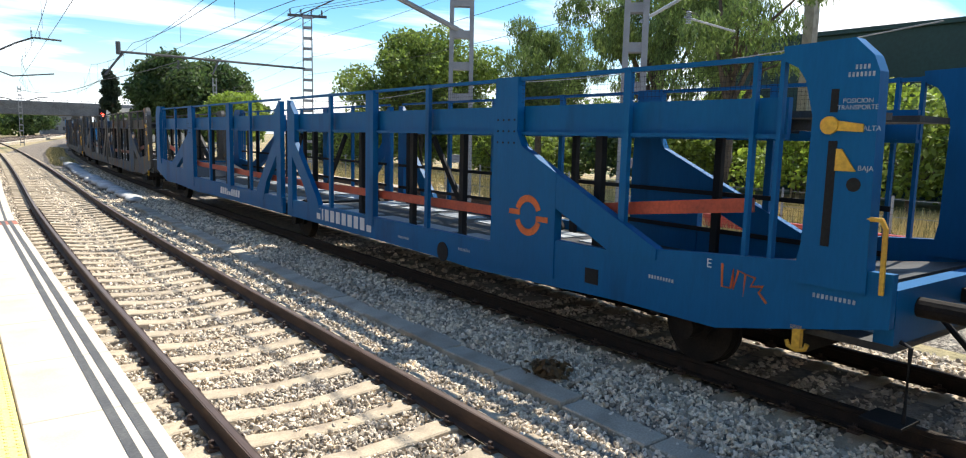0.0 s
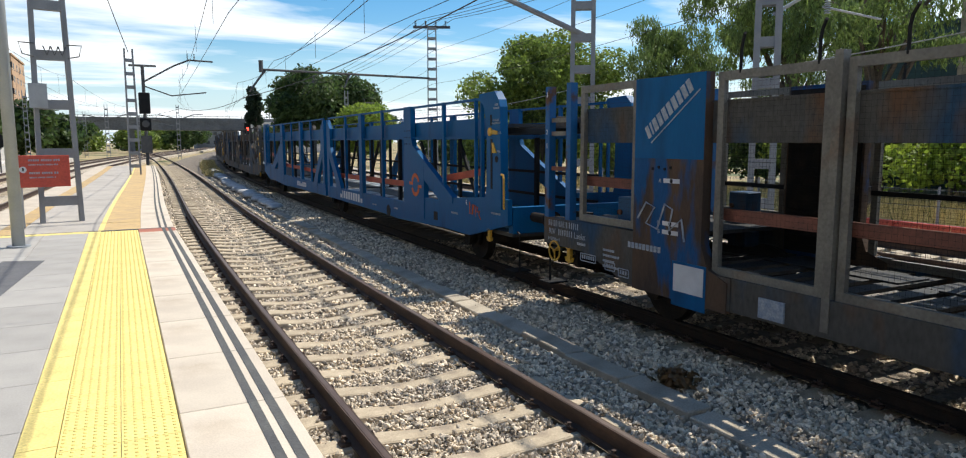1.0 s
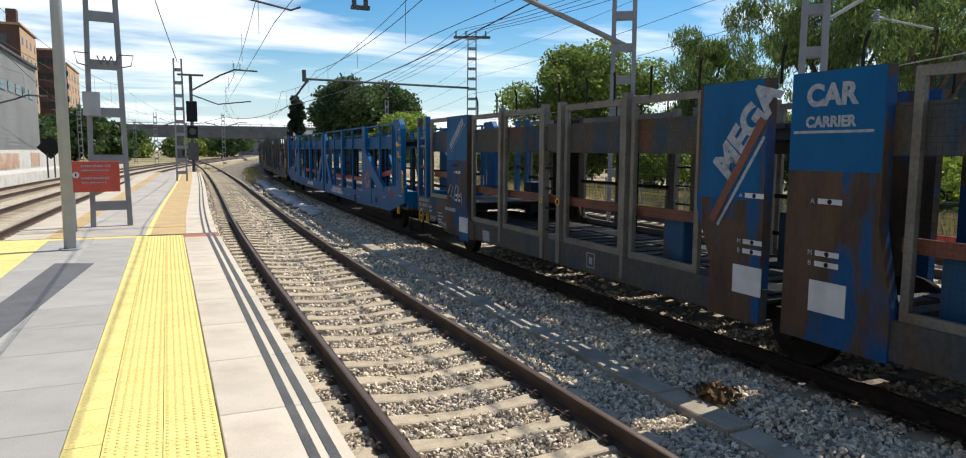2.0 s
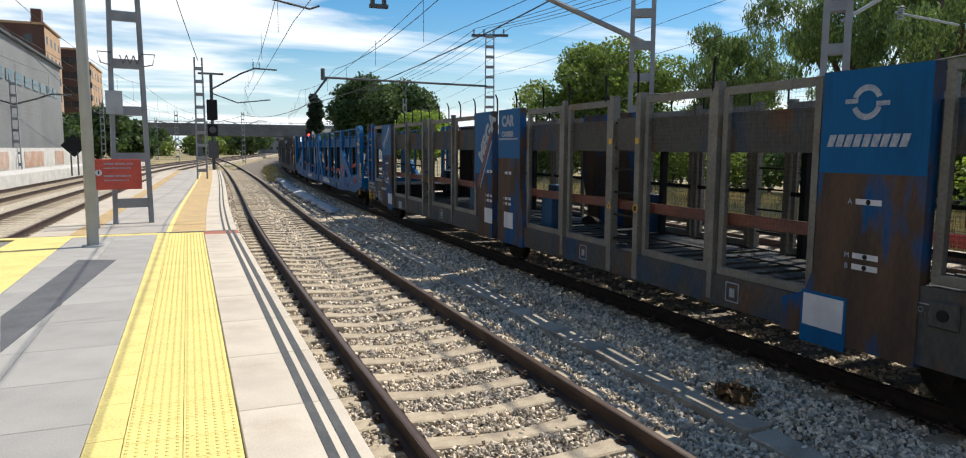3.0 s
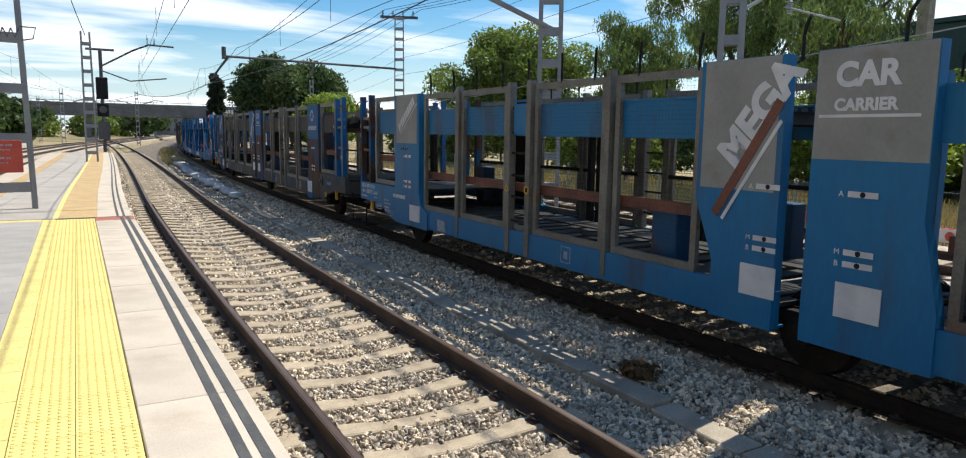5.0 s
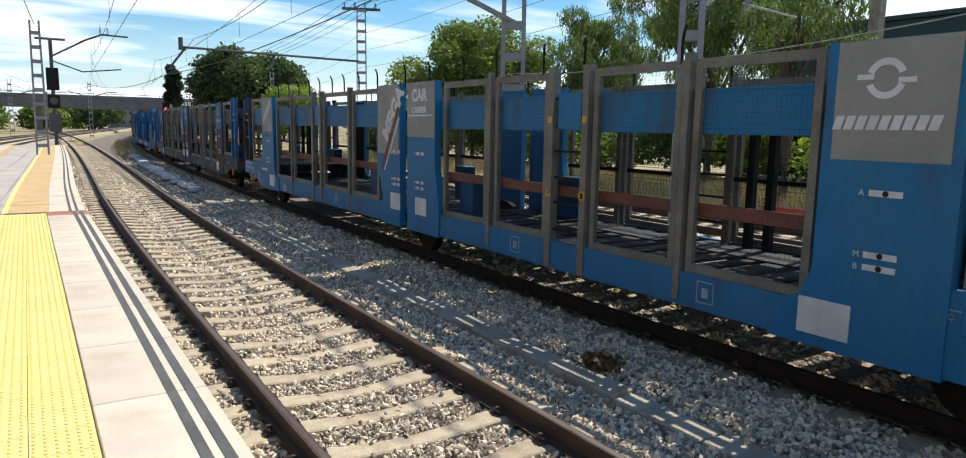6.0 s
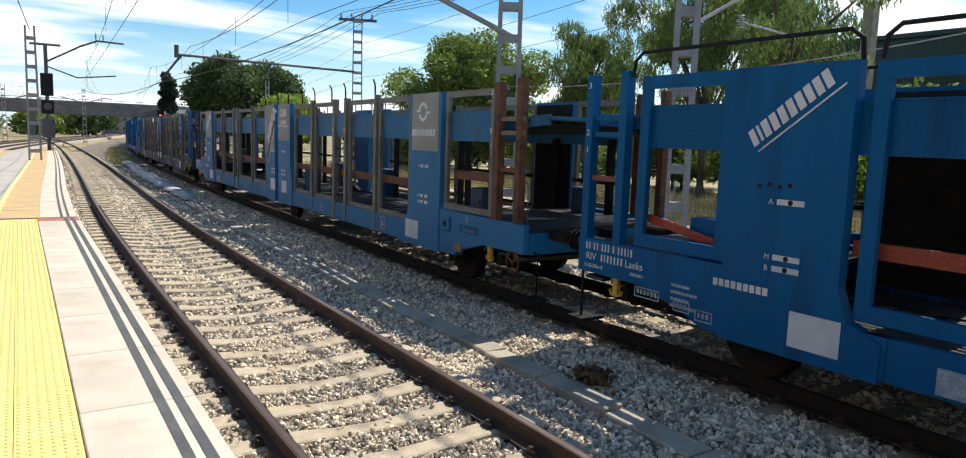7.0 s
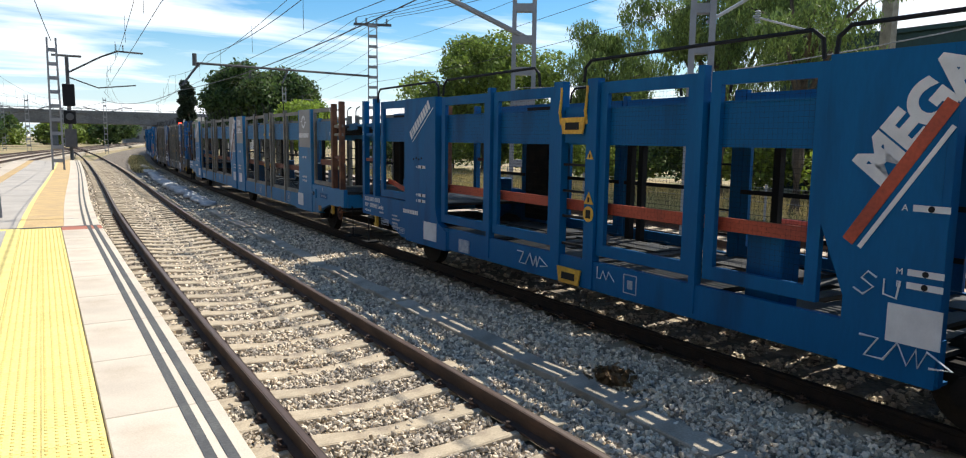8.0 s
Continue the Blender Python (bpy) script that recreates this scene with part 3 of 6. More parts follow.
def running_gear(unit, y0, y1, axles, hook_y):
    """Springs, axle guards, buffers, couplings of one unit; its wheelsets are returned."""
    sets = [wheelset(unit, y) for y in axles]
    for y in axles:
        for s in (-1, 1):
            bm = bmesh.new()
            plate(bm, [(y - 0.32, 0.62), (y + 0.32, 0.62), (y + 0.16, 0.28), (y - 0.16, 0.28)], s * 1.0 - 0.02, s * 1.0 + 0.02)
            for k in range(5):
                l = 0.55 - 0.09 * k
                box(bm, s * 1.08 - 0.05, s * 1.08 + 0.05, y - l, y + l, 0.60 - 0.022 * k - 0.02, 0.60 - 0.022 * k)
            disc(bm, (s * 1.1, y, 0.40), 0.13, 0.16, 14)
            part("axle_box", bm, UNDER, unit, "axle box with leaf spring")
    for y, d in ((y0, -1), (y1, 1)):
        for s in (-1, 1):
            bm = bmesh.new()
            disc(bm, (s * 0.88, y + d * 0.2, 0.98), 0.08, 0.4, 14, "y")
            disc(bm, (s * 0.88, y + d * 0.5, 0.98), 0.065, 0.3, 12, "y")
            disc(bm, (s * 0.88, y + d * 0.51, 0.98), 0.14, 0.025, 18, "y")
            part("buffer", bm, UNDER, unit)
        bm = bmesh.new()
        box(bm, -0.06, 0.06, min(y, y + d * 0.35), max(y, y + d * 0.35), 0.92, 1.04)
        tube(bm, [(0, y + d * 0.3, 0.95), (0.05, y + d * 0.42, 0.7), (0, y + d * 0.5, 0.62), (-0.05, y + d * 0.42, 0.72)], 0.03)
        tube(bm, [(-0.45, y, 0.85), (-0.45, y + d * 0.25, 0.6), (-0.42, y + d * 0.5, 0.45), (-0.4, y + d * 0.55, 0.7)], 0.025)
        part("coupling", bm, BLACK, unit, "black screw coupling and brake hose")
        bm = bmesh.new()
        tube(bm, [(-1.2, y + d * 0.02, 0.75), (-1.2, y + d * 0.10, 0.72), (-1.2, y + d * 0.10, 0.12)], 0.018)
        box(bm, -1.32, -1.0, y + d * 0.02 - 0.12, y + d * 0.02 + 0.2, 0.1, 0.12)
        part("footstep", bm, BLACK, unit)
    for y in hook_y:
        bm = bmesh.new()
        box(bm, -SIDE - 0.03, -SIDE + 0.02, y - 0.035, y + 0.035, 0.53, 0.75)
        box(bm, -SIDE - 0.04, -SIDE + 0.02, y - 0.05, y + 0.05, 0.70, 0.735)
        tube(bm, [(-SIDE - 0.01, y + 0.09, 0.585), (-SIDE - 0.01, y + 0.075, 0.54), (-SIDE - 0.01, y, 0.52), (-SIDE - 0.01, y - 0.075, 0.54), (-SIDE - 0.01, y - 0.09, 0.585)], 0.02)
        part("tow_hook", bm, YELLOW, unit, "yellow tow hook")
    return sets


def mesh_infill(bm, x, y0, y1, z0, z1, d=0.06, w=0.004):
    """Wire mesh between two posts."""
    y = y0 + d / 2
    while y < y1:
        bm.faces.new([bm.verts.new(v) for v in ((x, y, z0), (x, y + w, z0), (x, y + w, z1), (x, y, z1))])
        y += d
    z = z0 + d / 2
    while z < z1:
        bm.faces.new([bm.verts.new(v) for v in ((x, y0, z), (x, y1, z), (x, y1, z + w), (x, y0, z + w))])
        z += d


def window_frame(unit, s, u0, u1, z0, z1, m, w=0.06):
    """A rectangular tube frame with wire mesh, hung on the wagon side."""
    x = s * (SIDE - 0.02)
    bm = bmesh.new()
    a, b = -u0, -u1
    box(bm, x - 0.03, x + 0.03, b, b + w, z0, z1)
    box(bm, x - 0.03, x + 0.03, a - w, a, z0, z1)
    box(bm, x - 0.03, x + 0.03, b + w, a - w, z1 - w * 1.1, z1)
    box(bm, x - 0.03, x + 0.03, b + w, a - w, z0, z0 + w * 1.1)
    fr = part("side_frame", bm, m, unit)
    bm = bmesh.new()
    mesh_infill(bm, x, b + w, a - w, z0 + w, z1 - w, *((0.06, 0.0035) if s > 0 else (0.05, 0.0016)))
    part("wire_mesh", bm, BLACK, fr, "fine wire mesh")["kind"] = "stuff"
    if s > 0:
        for z in (1.03, 1.58):
            bm = bmesh.new(); box(bm, x - 0.05, x - 0.03, b, a, z - 0.03, z + 0.03)
            part("mesh_rail", bm, BLACK, fr)


def gate_wagon(name, pal, label):
    """Two-section car carrier with framed mesh sides. Local y = 0 is its leading end and it reaches to y = -22.5."""
    L = 22.5
    unit = tagged(empty(name), label, "freight wagon", group="car-carrier wagons of the train")
    halves = ((0.0, 11.12), (11.38, L))
    # underframe, decks
    for a, b in halves:
        sa, sb = max(a, 1.8), min(b, L - 1.8)
        for s in (-1, 1):
            bm = bmesh.new()
            plate(bm, [(-sb, 0.47), (-sb, 0.80 if s < 0 else 0.69), (-sa, 0.80 if s < 0 else 0.69), (-sa, 0.47)], s * SIDE - 0.035, s * SIDE + 0.035)
            part("side_sill", bm, pal["sill"], unit)
            bm = bmesh.new(); box(bm, s * (SIDE - 0.04) - 0.07, s * (SIDE - 0.04) + 0.07, -sb, -sa, 0.445, 0.47)
            part("sill_flange", bm, pal["sill"], unit)
            bm = bmesh.new(); box(bm, s * (SIDE - 0.08) - 0.03, s * (SIDE - 0.08) + 0.03, -b + 0.9, -a - 0.9, 2.2, 2.62)
            part("upper_deck_beam", bm, pal["beam"], unit)
            bm = bmesh.new(); box(bm, s * (SIDE - 0.12) - 0.08, s * (SIDE - 0.12) + 0.08, -b + 0.9, -a - 0.9, 2.62, 2.645)
            part("beam_flange", bm, pal["beam"], unit)
            for k in range(5):
                y = -a - (b - a) * (k + 0.5) / 5
                bm = bmesh.new(); box(bm, s * 0.75 - 0.28, s * 0.75 + 0.28, y - 0.9, y + 0.9, 0.67, 0.69)
                part("wheel_plate", bm, DECK, unit)
        bm = bmesh.new()
        for k in range(28):
            y = -a - (b - a) * (k + 0.5) / 28
            w = (b - a) / 28 / 2 - (0.09 if k % 3 else 0.05)
            box(bm, -SIDE + 0.04, SIDE - 0.04, y - w, y + w, 0.63, 0.67)
        part("lower_deck", bm, DECK, unit, "dark oily steel deck of cross plates")["kind"] = "stuff"
        for k in range(8):
            y = -a - (b - a) * (k + 0.5) / 8
            bm = bmesh.new(); box(bm, -SIDE + 0.05, SIDE - 0.05, y - 0.05, y + 0.05, 0.48, 0.63)
            part("cross_beam", bm, UNDER, unit)
        for x0, x1 in ((-1.2, -1.06), (-0.98, -0.84), (-0.78, -0.68), (-0.61, -0.57), (-0.51, -0.47), (-0.41, -0.37), (-0.31, 0.31), (0.37, 0.41), (0.47, 0.51), (0.57, 0.61), (0.68, 0.78), (0.84, 0.98), (1.06, 1.2)):
            bm = bmesh.new(); box(bm, x0, x1, -b + 0.3, -a - 0.3, 2.48, 2.52)
            part("upper_deck", bm, DECK, unit)
        # unseen plates added across the slots to break up the light streaks
        rd = random.Random(int(a) + 5)
        for k in range(9):
            y, w = -a - (b - a) * (k + rd.uniform(0.15, 0.85)) / 9, rd.uniform(0.08, 0.34)
            bm = bmesh.new(); box(bm, -SIDE + 0.14, SIDE - 0.14, max(-b, y - w), min(-a, y + w), 2.521, 2.535)
            part("tread_plate", bm, DECK, unit)
        for k in range(12):
            y = -a - (b - a) * (k + 0.5) / 12
            bm = bmesh.new(); box(bm, -SIDE + 0.12, SIDE - 0.12, y - 0.04, y + 0.04, 2.36, 2.48)
            part("deck_rib", bm, DECK, unit)
    # end sections: high side plate, panel, end posts and ramp
    for end, sign in ((0.0, 1), (L, -1)):
        def u(v):
            return end + sign * v
        pan = (2.06, 3.2) if sign == 1 else (2.3, 3.38)
        for s in (-1, 1):
            x = s * SIDE
            bm = bmesh.new()
            plate(bm, [(-u(0), 0.73), (-u(0), 1.12), (-u(pan[0]), 1.12), (-u(pan[0]), 0.80), (-u(pan[1]), 0.80), (-u(pan[1] + 0.42), 0.80), (-u(pan[1] + 0.42), 0.45), (-u(1.85), 0.45), (-u(1.55), 0.58), (-u(1.0), 0.72)], x - 0.045, x + 0.045)
            part("end_plate", bm, pal["end"], unit)
            bm = bmesh.new()
            plate(bm, [(-u(pan[0]), 0.42), (-u(pan[0]), 2.95), (-u(pan[1]), 2.95), (-u(pan[1]), 1.1), (-u(pan[1] + 0.10), 0.85), (-u(pan[1] + 0.38), 0.74), (-u(pan[1] + 0.38), 0.42)], x - 0.06, x + 0.06)
            p = part("panel", bm, pal["panel"], unit, pal["panel_label"])
            bm = bmesh.new()
            zt = 2.02
            plate(bm, [(-u(pan[0] + pal["inset"]), zt), (-u(pan[0] + pal["inset"]), 2.946), (-u(pan[1] - pal["inset"]), 2.946), (-u(pan[1] - pal["inset"]), zt)], x + s * 0.061 - 0.003, x + s * 0.061 + 0.003)
            part("panel_top", bm, pal["top"], p, pal["top_label"])
            if s > 0:
                # lining and louvres carry the wagon's inner shade in their dark colour
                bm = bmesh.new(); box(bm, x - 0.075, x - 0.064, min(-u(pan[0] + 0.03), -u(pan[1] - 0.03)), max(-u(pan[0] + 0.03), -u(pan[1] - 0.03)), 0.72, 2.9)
                lining = part("inner_lining", bm, UNDER, unit, "louvred inner lining with the interior's shade in its dark colour")
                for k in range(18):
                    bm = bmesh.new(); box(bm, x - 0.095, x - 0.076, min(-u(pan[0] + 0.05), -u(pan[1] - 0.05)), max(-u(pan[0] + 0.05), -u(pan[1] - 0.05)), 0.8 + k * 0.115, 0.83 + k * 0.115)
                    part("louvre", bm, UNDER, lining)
            for v, z1 in ((0.08 if sign == 1 else 0.2, 3.0 if sign == 1 else 3.05), (0.62 if sign == 1 else 0.72, 3.02)):
                bm = bmesh.new(); box(bm, x - 0.055, x + 0.055, -u(v) - 0.055, -u(v) + 0.055, 1.12, z1)
                part("end_post", bm, pal["post"] if sign == 1 else pal["post2"], unit)
            for z in (1.83, 2.33, 2.52):
                bm = bmesh.new(); box(bm, x - 0.02, x + 0.02, min(-u(0.66), -u(0.14)), max(-u(0.66), -u(0.14)), z - 0.03, z + 0.03)
                part("end_rail", bm, RED_DULL if z < 2 else pal["frame"], unit)
            if sign == 1:
                window_frame(unit, s, u(0.85), u(2.03), 1.14, 2.95, pal["frame"], pal["bar_w"])
            else:
                window_frame(unit, s, u(2.24), u(0.86), 1.14, 2.95, pal["frame"], pal["bar_w"])
            bm = bmesh.new(); box(bm, s * 1.0 - 0.14, s * 1.0 + 0.14, -u(1.6) - 0.17, -u(1.6) + 0.17, 0.72, 1.5)
            wcb = part("winch_box", bm, pal["crate"], unit, bevel=0.015)
            bm = bmesh.new(); disc(bm, (s * 1.0 - 0.15, -u(1.5), 1.3), 0.035, 0.03, 12)
            part("crank_socket", bm, RUST, wcb)
            # far end post, coloured dark to stand for the shade inside
            if s > 0 and sign == -1:
                bm = bmesh.new()
                y0, y1 = sorted((-u(0.3), -u(0.46)))
                box(bm, 1.05, 1.25, y0, y1, 1.07, 2.42)
                part("lift_column", bm, pal["inner"], unit, "far end post with the interior's shade in its dark colour", bevel=0.05)
                for v0 in (1.15, 2.6):
                    bm = bmesh.new(); box(bm, 1.1, 1.2, -u(v0) - 0.05, -u(v0) + 0.05, 0.7, 2.3)
                    part("inner_column", bm, BLACK, unit)
        bm = bmesh.new()
        tube(bm, [(-SIDE + 0.02, -u(0.02), 0.95), (-SIDE + 0.02, -u(0.02), 1.62), (-SIDE + 0.02, -u(0.05), 1.68), (-SIDE + 0.02, -u(0.10), 1.69)], 0.014, 6)
        part("grab_rail", bm, YELLOW if pal["name"] == "D" and sign == 1 else FRAME_GREY, unit)
        bm = bmesh.new()
        a, b = sorted((-u(0), -u(2.2)))
        box(bm, -SIDE + 0.06, SIDE - 0.06, a, b, 1.02, 1.07)
        part("end_ramp", bm, DECK, unit, "grey chequered end ramp plate")
        bm = bmesh.new()
        a, b = sorted((-u(0.0), -u(0.12)))
        box(bm, -SIDE + 0.06, SIDE - 0.06, a, b, 0.72, 1.01)
        part("headstock", bm, pal["end"], unit)
        bm = bmesh.new()
        for s in (-1, 1):
            beam(bm, (s * 1.1, -u(0.9), 2.45), (s * 1.1, -u(-0.1), 2.52), 0.06, 0.14)
        a, b = sorted((-u(-0.25), -u(1.0)))
        box(bm, -1.1, 1.1, a, b, 2.52, 2.56)
        part("upper_ramp", bm, pal["beam"], unit)
        # white notice plate at the foot of the panel
        bm = bmesh.new()
        ya = -u((pan[0] + pan[1]) / 2 + 0.40)
        box(bm, -SIDE - 0.072, -SIDE - 0.062, ya - 0.23, ya + 0.23, 0.53, 0.84)
        part("notice_plate", bm, WHITE, unit, "plain white notice plate")
        if pal["name"] == "B":
            bm = bmesh.new(); box(bm, -SIDE - 0.066, -SIDE - 0.055, ya - 0.26, ya + 0.26, 0.36, 0.87)
            part("notice_back", bm, BLUE, unit, "deep blue patch behind the notice")
    # middle panels
    for a, b, sg in ((10.15, 11.1, 1), (11.4, 12.45, -1)):
        for s in (-1, 1):
            x = s * SIDE
            bm = bmesh.new()
            if sg == 1:
                out_ = [(-10.35, 0.42), (-10.35, 1.0), (-10.1, 1.6), (-10.1, 2.97), (-11.1, 2.97), (-11.1, 0.42)]
            else:
                out_ = [(-11.4, 0.42), (-11.4, 2.97), (-12.4, 2.97), (-12.4, 1.6), (-12.55, 0.9), (-12.55, 0.42)]
            plate(bm, out_, x - 0.06, x + 0.06)
            p = part("panel", bm, pal["panel"], unit, pal["panel_label"])
            bm = bmesh.new()
            plate(bm, [(-min(a, b) - 0.004 - (0 if sg == 1 else 0.002), 1.72 if sg == 1 else 2.05), (-min(a, b) - 0.004, 2.966), (-max(a, b) + 0.06, 2.966), (-max(a, b) + 0.06, 1.72 if sg == 1 else 2.05)], x + s * 0.061 - 0.003, x + s * 0.061 + 0.003)
            part("panel_top", bm, pal["mid_top"], p)
        bm = bmesh.new()
        ya = -(a + b) / 2 - (0.3 if sg == 1 else 0.0)
        box(bm, -SIDE - 0.072, -SIDE - 0.062, ya - 0.2, ya + 0.2, 0.72, 1.02)
        part("notice_plate", bm, WHITE, unit, "plain white notice plate")
    # posts and hung frames along the sides
    for s in (-1, 1):
        x = s * SIDE
        posts = pal["posts"]
        for v in posts:
            bm = bmesh.new(); box(bm, x - 0.05, x + 0.05, -v - 0.04, -v + 0.04, 0.5, 3.0)
            part("side_post", bm, pal["frame"], unit)
        for v in (*pal["climb"], 15.44, 16.1):
            bm = bmesh.new(); box(bm, x - 0.055, x + 0.055, -v - pal["climb_w"], -v + pal["climb_w"], 0.46, 2.98)
            part("ladder_post", bm, pal["frame"], unit)
        for p0, p1 in (pal["climb"], (15.44, 16.1)):
            for z in (0.95, 1.3, 1.62, 1.95, 2.25, 2.6):
                bm = bmesh.new(); beam(bm, (x, -p0, z), (x, -p1, z), 0.025, 0.03)
                part("rung", bm, BLACK, unit)
            bm = bmesh.new(); box(bm, x - 0.02, x + 0.02, -p1 + 0.11, -p0 - 0.11, 2.22, 2.66)
            part("ladder_plate", bm, pal["end"], unit)
        for a, b in ((3.32, posts[0] - 0.07), (posts[0] + 0.07, pal["climb"][0] - 0.1), (pal["climb"][1] + 0.1, posts[1] - 0.07), (posts[1] + 0.1, 10.08), (12.6, 13.9), (14.1, 15.34), (16.2, 17.54), (17.7, 19.06)):
            window_frame(unit, s, a, b, pal["low"] if s < 0 else 0.70, 2.93, pal["frame"], pal["bar_w"])
        for a, b, z in ((3.2, 10.0, 1.44), (12.5, 18.9, 1.44), (0.8, 2.08, 1.68), (20.42, 21.7, 1.68)) if s < 0 else ():
            if z < 1.5 or pal["name"] != "D":
                bm = bmesh.new(); box(bm, s * (SIDE - 0.13) - 0.025, s * (SIDE - 0.13) + 0.025, -b, -a, z - 0.065, z + 0.065)
                part("guard_rail", bm, pal["bar"], unit, "red guard rail along the deck")
        for v in (5.2, 5.45, 7.9, 13.3, 16.6, 16.9) if s > 0 else ():
            bm = bmesh.new(); box(bm, s * (SIDE - 0.2) - 0.05, s * (SIDE - 0.2) + 0.05, -v - 0.05, -v + 0.05, 0.66, 2.25)
            part("inner_column", bm, BLACK, unit)
        for v in (9.4, 13.0):
            bm = bmesh.new(); box(bm, s * 1.0 - 0.14, s * 1.0 + 0.14, -v - 0.2, -v + 0.2, 0.66, 1.40)
            part("winch_box", bm, pal["crate"], unit, bevel=0.015)
        # curved rods or rails on the top
        if pal["rods"]:
            for v in (3.6, 4.5, 5.3, 6.1, 6.8, 7.6, 8.3, 9.1, 10.0, 11.2, 12.1, 13.2, 14.1, 15.2, 16.0, 17.5):
                bm = bmesh.new()
                tube(bm, [(x, -v, 2.9), (x, -v, 3.12), (x + s * 0.02, -v - 0.03, 3.2), (x + s * 0.09, -v - 0.12, 3.27)], 0.016)
                part("top_rod", bm, BLACK, unit)
        else:
            for a, b in ((0.7, 3.2), (3.35, 6.0), (6.9, 10.0), (10.1, 12.2), (12.4, 15.0)):
                bm = bmesh.new()
                tube(bm, [(x, -a, 2.95), (x, -a - 0.02, 3.12), (x, -a - 0.12, 3.2), (x, -b + 0.12, 3.2), (x, -b + 0.02, 3.12), (x, -b, 2.95)], 0.02)
                part("top_rail", bm, BLACK, unit, "black tubular hand rail")
    # markings
    X = -SIDE - 0.068
    return unit, X, running_gear(unit, -L, 0.0, (-2.2, -11.25, -20.3), (-0.62, -21.65))


def decorate(unit, X, pal):
    """Writing, emblems and small plates of a framed wagon."""
    w = pal["ink"]
    bars(w, unit, X, -2.32, 2.24, (0.062, 0.03) + (0.07,) * 8, 0.15, 0.17, 37, 0.1, "brand_lettering", "slanted white lettering on the panel")
    bm = bmesh.new(); beam(bm, (X, -2.36, 2.20), (X, -3.12, 2.77), 0.006, 0.014, (0, 0.6, 0.76))
    part("underline", bm, w, unit)
    for v, s_ in ((2.72, 1), (19.68, 1), (10.98, 0), (11.9, 0)):
        for z, c in ((1.77, "A"), (1.28, "M"), (1.18, "B")):
            bm = bmesh.new(); box(bm, X - 0.002, X + 0.002, -v - 0.13, -v + 0.13, z - 0.025, z + 0.025)
            part("index_plate", bm, WHITE, unit)
            bm = bmesh.new(); disc(bm, (X - 0.002, -v, z), 0.024, 0.006, 12)
            part("index_hole", bm, BLACK, unit)
            lettering(c, 0.07, w, unit, X, -v + 0.19, z - 0.025)
    for v in (2.4, 2.5, 2.6, 2.7):
        bm = bmesh.new(); disc(bm, (X, -v, 1.90 + 0.02 * (int(v * 10) % 2)), 0.018, 0.008, 10)
        part("bolt_hole", bm, BLACK, unit)
    F = -SIDE - 0.048
    bars(w, unit, F, -0.13, 1.0, (0.02, 0.02, 0.0001, 0.02, 0.02, 0.0001, 0.02, 0.02, 0.02, 0.0001, 0.02, 0.0001, 0.02, 0.02, 0.02, 0.012, 0.02), 0.085, 0.36, 0, 0.0, "wagon_number", "row of white stencilled characters")
    lettering("RIV", 0.12, w, unit, F, -0.22, 0.88, "white stencilled letters")
    bars(w, unit, F, -0.39, 0.88, (0.022, 0.014, 0.022, 0.022, 0.022, 0.022, 0.022), 0.085, 0.38, 0, 0.0, "owner_mark")
    lettering("Laeks", 0.12, w, unit, F, -0.91, 0.88, "white stencilled letters")
    lettering("28.50m", 0.065, w, unit, F, -0.27, 0.79)
    for v in (0.13, 0.41):
        bm = bmesh.new(); box(bm, F - 0.002, F + 0.002, -v - 0.005, -v + 0.005, 0.785, 0.835); box(bm, F - 0.002, F + 0.002, -v - (0.04 if v < 0.2 else 0), -v + (0.04 if v > 0.2 else 0), 0.806, 0.814)
        part("length_mark", bm, w, unit)
    bars(WHITE_SOFT, unit, F, -0.86, 0.80, [0.03] * 5, 0.035, 0.3, 0, 0.0)
    bars(w, unit, X, -1.98, 0.92, [0.05] * 9, 0.07, 0.25, 0, 0.0, "owner_lettering")
    for k in range(4):
        bars(WHITE_SOFT, unit, -SIDE - 0.05, -1.45, 0.80 - 0.07 * k, [0.04] * (5 + 2 * (k % 2)), 0.03, 0.3, 0, 0.0)
    for y, z, a in ((-0.95, 0.60, 0.34), (-1.5, 0.56, 0.2), (-1.78, 0.52, 0.2)):
        bm = bmesh.new()
        for p, q in (((y, z), (y - a, z)), ((y, z + 0.1), (y - a, z + 0.1)), ((y, z), (y, z + 0.1)), ((y - a, z), (y - a, z + 0.1))):
            beam(bm, (-SIDE - 0.05, *p), (-SIDE - 0.05, *q), 0.005, 0.012, (0, p[1] - q[1] + 0.01, p[0] - q[0] + 0.01))
        part("marking_box", bm, WHITE_SOFT, unit)
        bars(WHITE_SOFT, unit, -SIDE - 0.05, y - 0.03, z + 0.03, [0.03] * int(a / 0.055), 0.05, 0.4, 0, 0.0)
    # trailing panel: ring emblem and a line of lettering
    emblem(w, unit, X, -19.6, 2.65, 0.155, "white ring emblem")
    bars(w, unit, X, -19.2, 2.26, [0.07] * 9, 0.11, 0.2, 0, 0.3, "brand_lettering", "white slanted block lettering")
    lettering("E", 0.11, w, unit, -SIDE - 0.05, -21.05, 1.0)
    bars(WHITE_SOFT, unit, -SIDE - 0.05, -20.95, 0.86, [0.03] * 9, 0.05, 0.25, 0, 0.0)
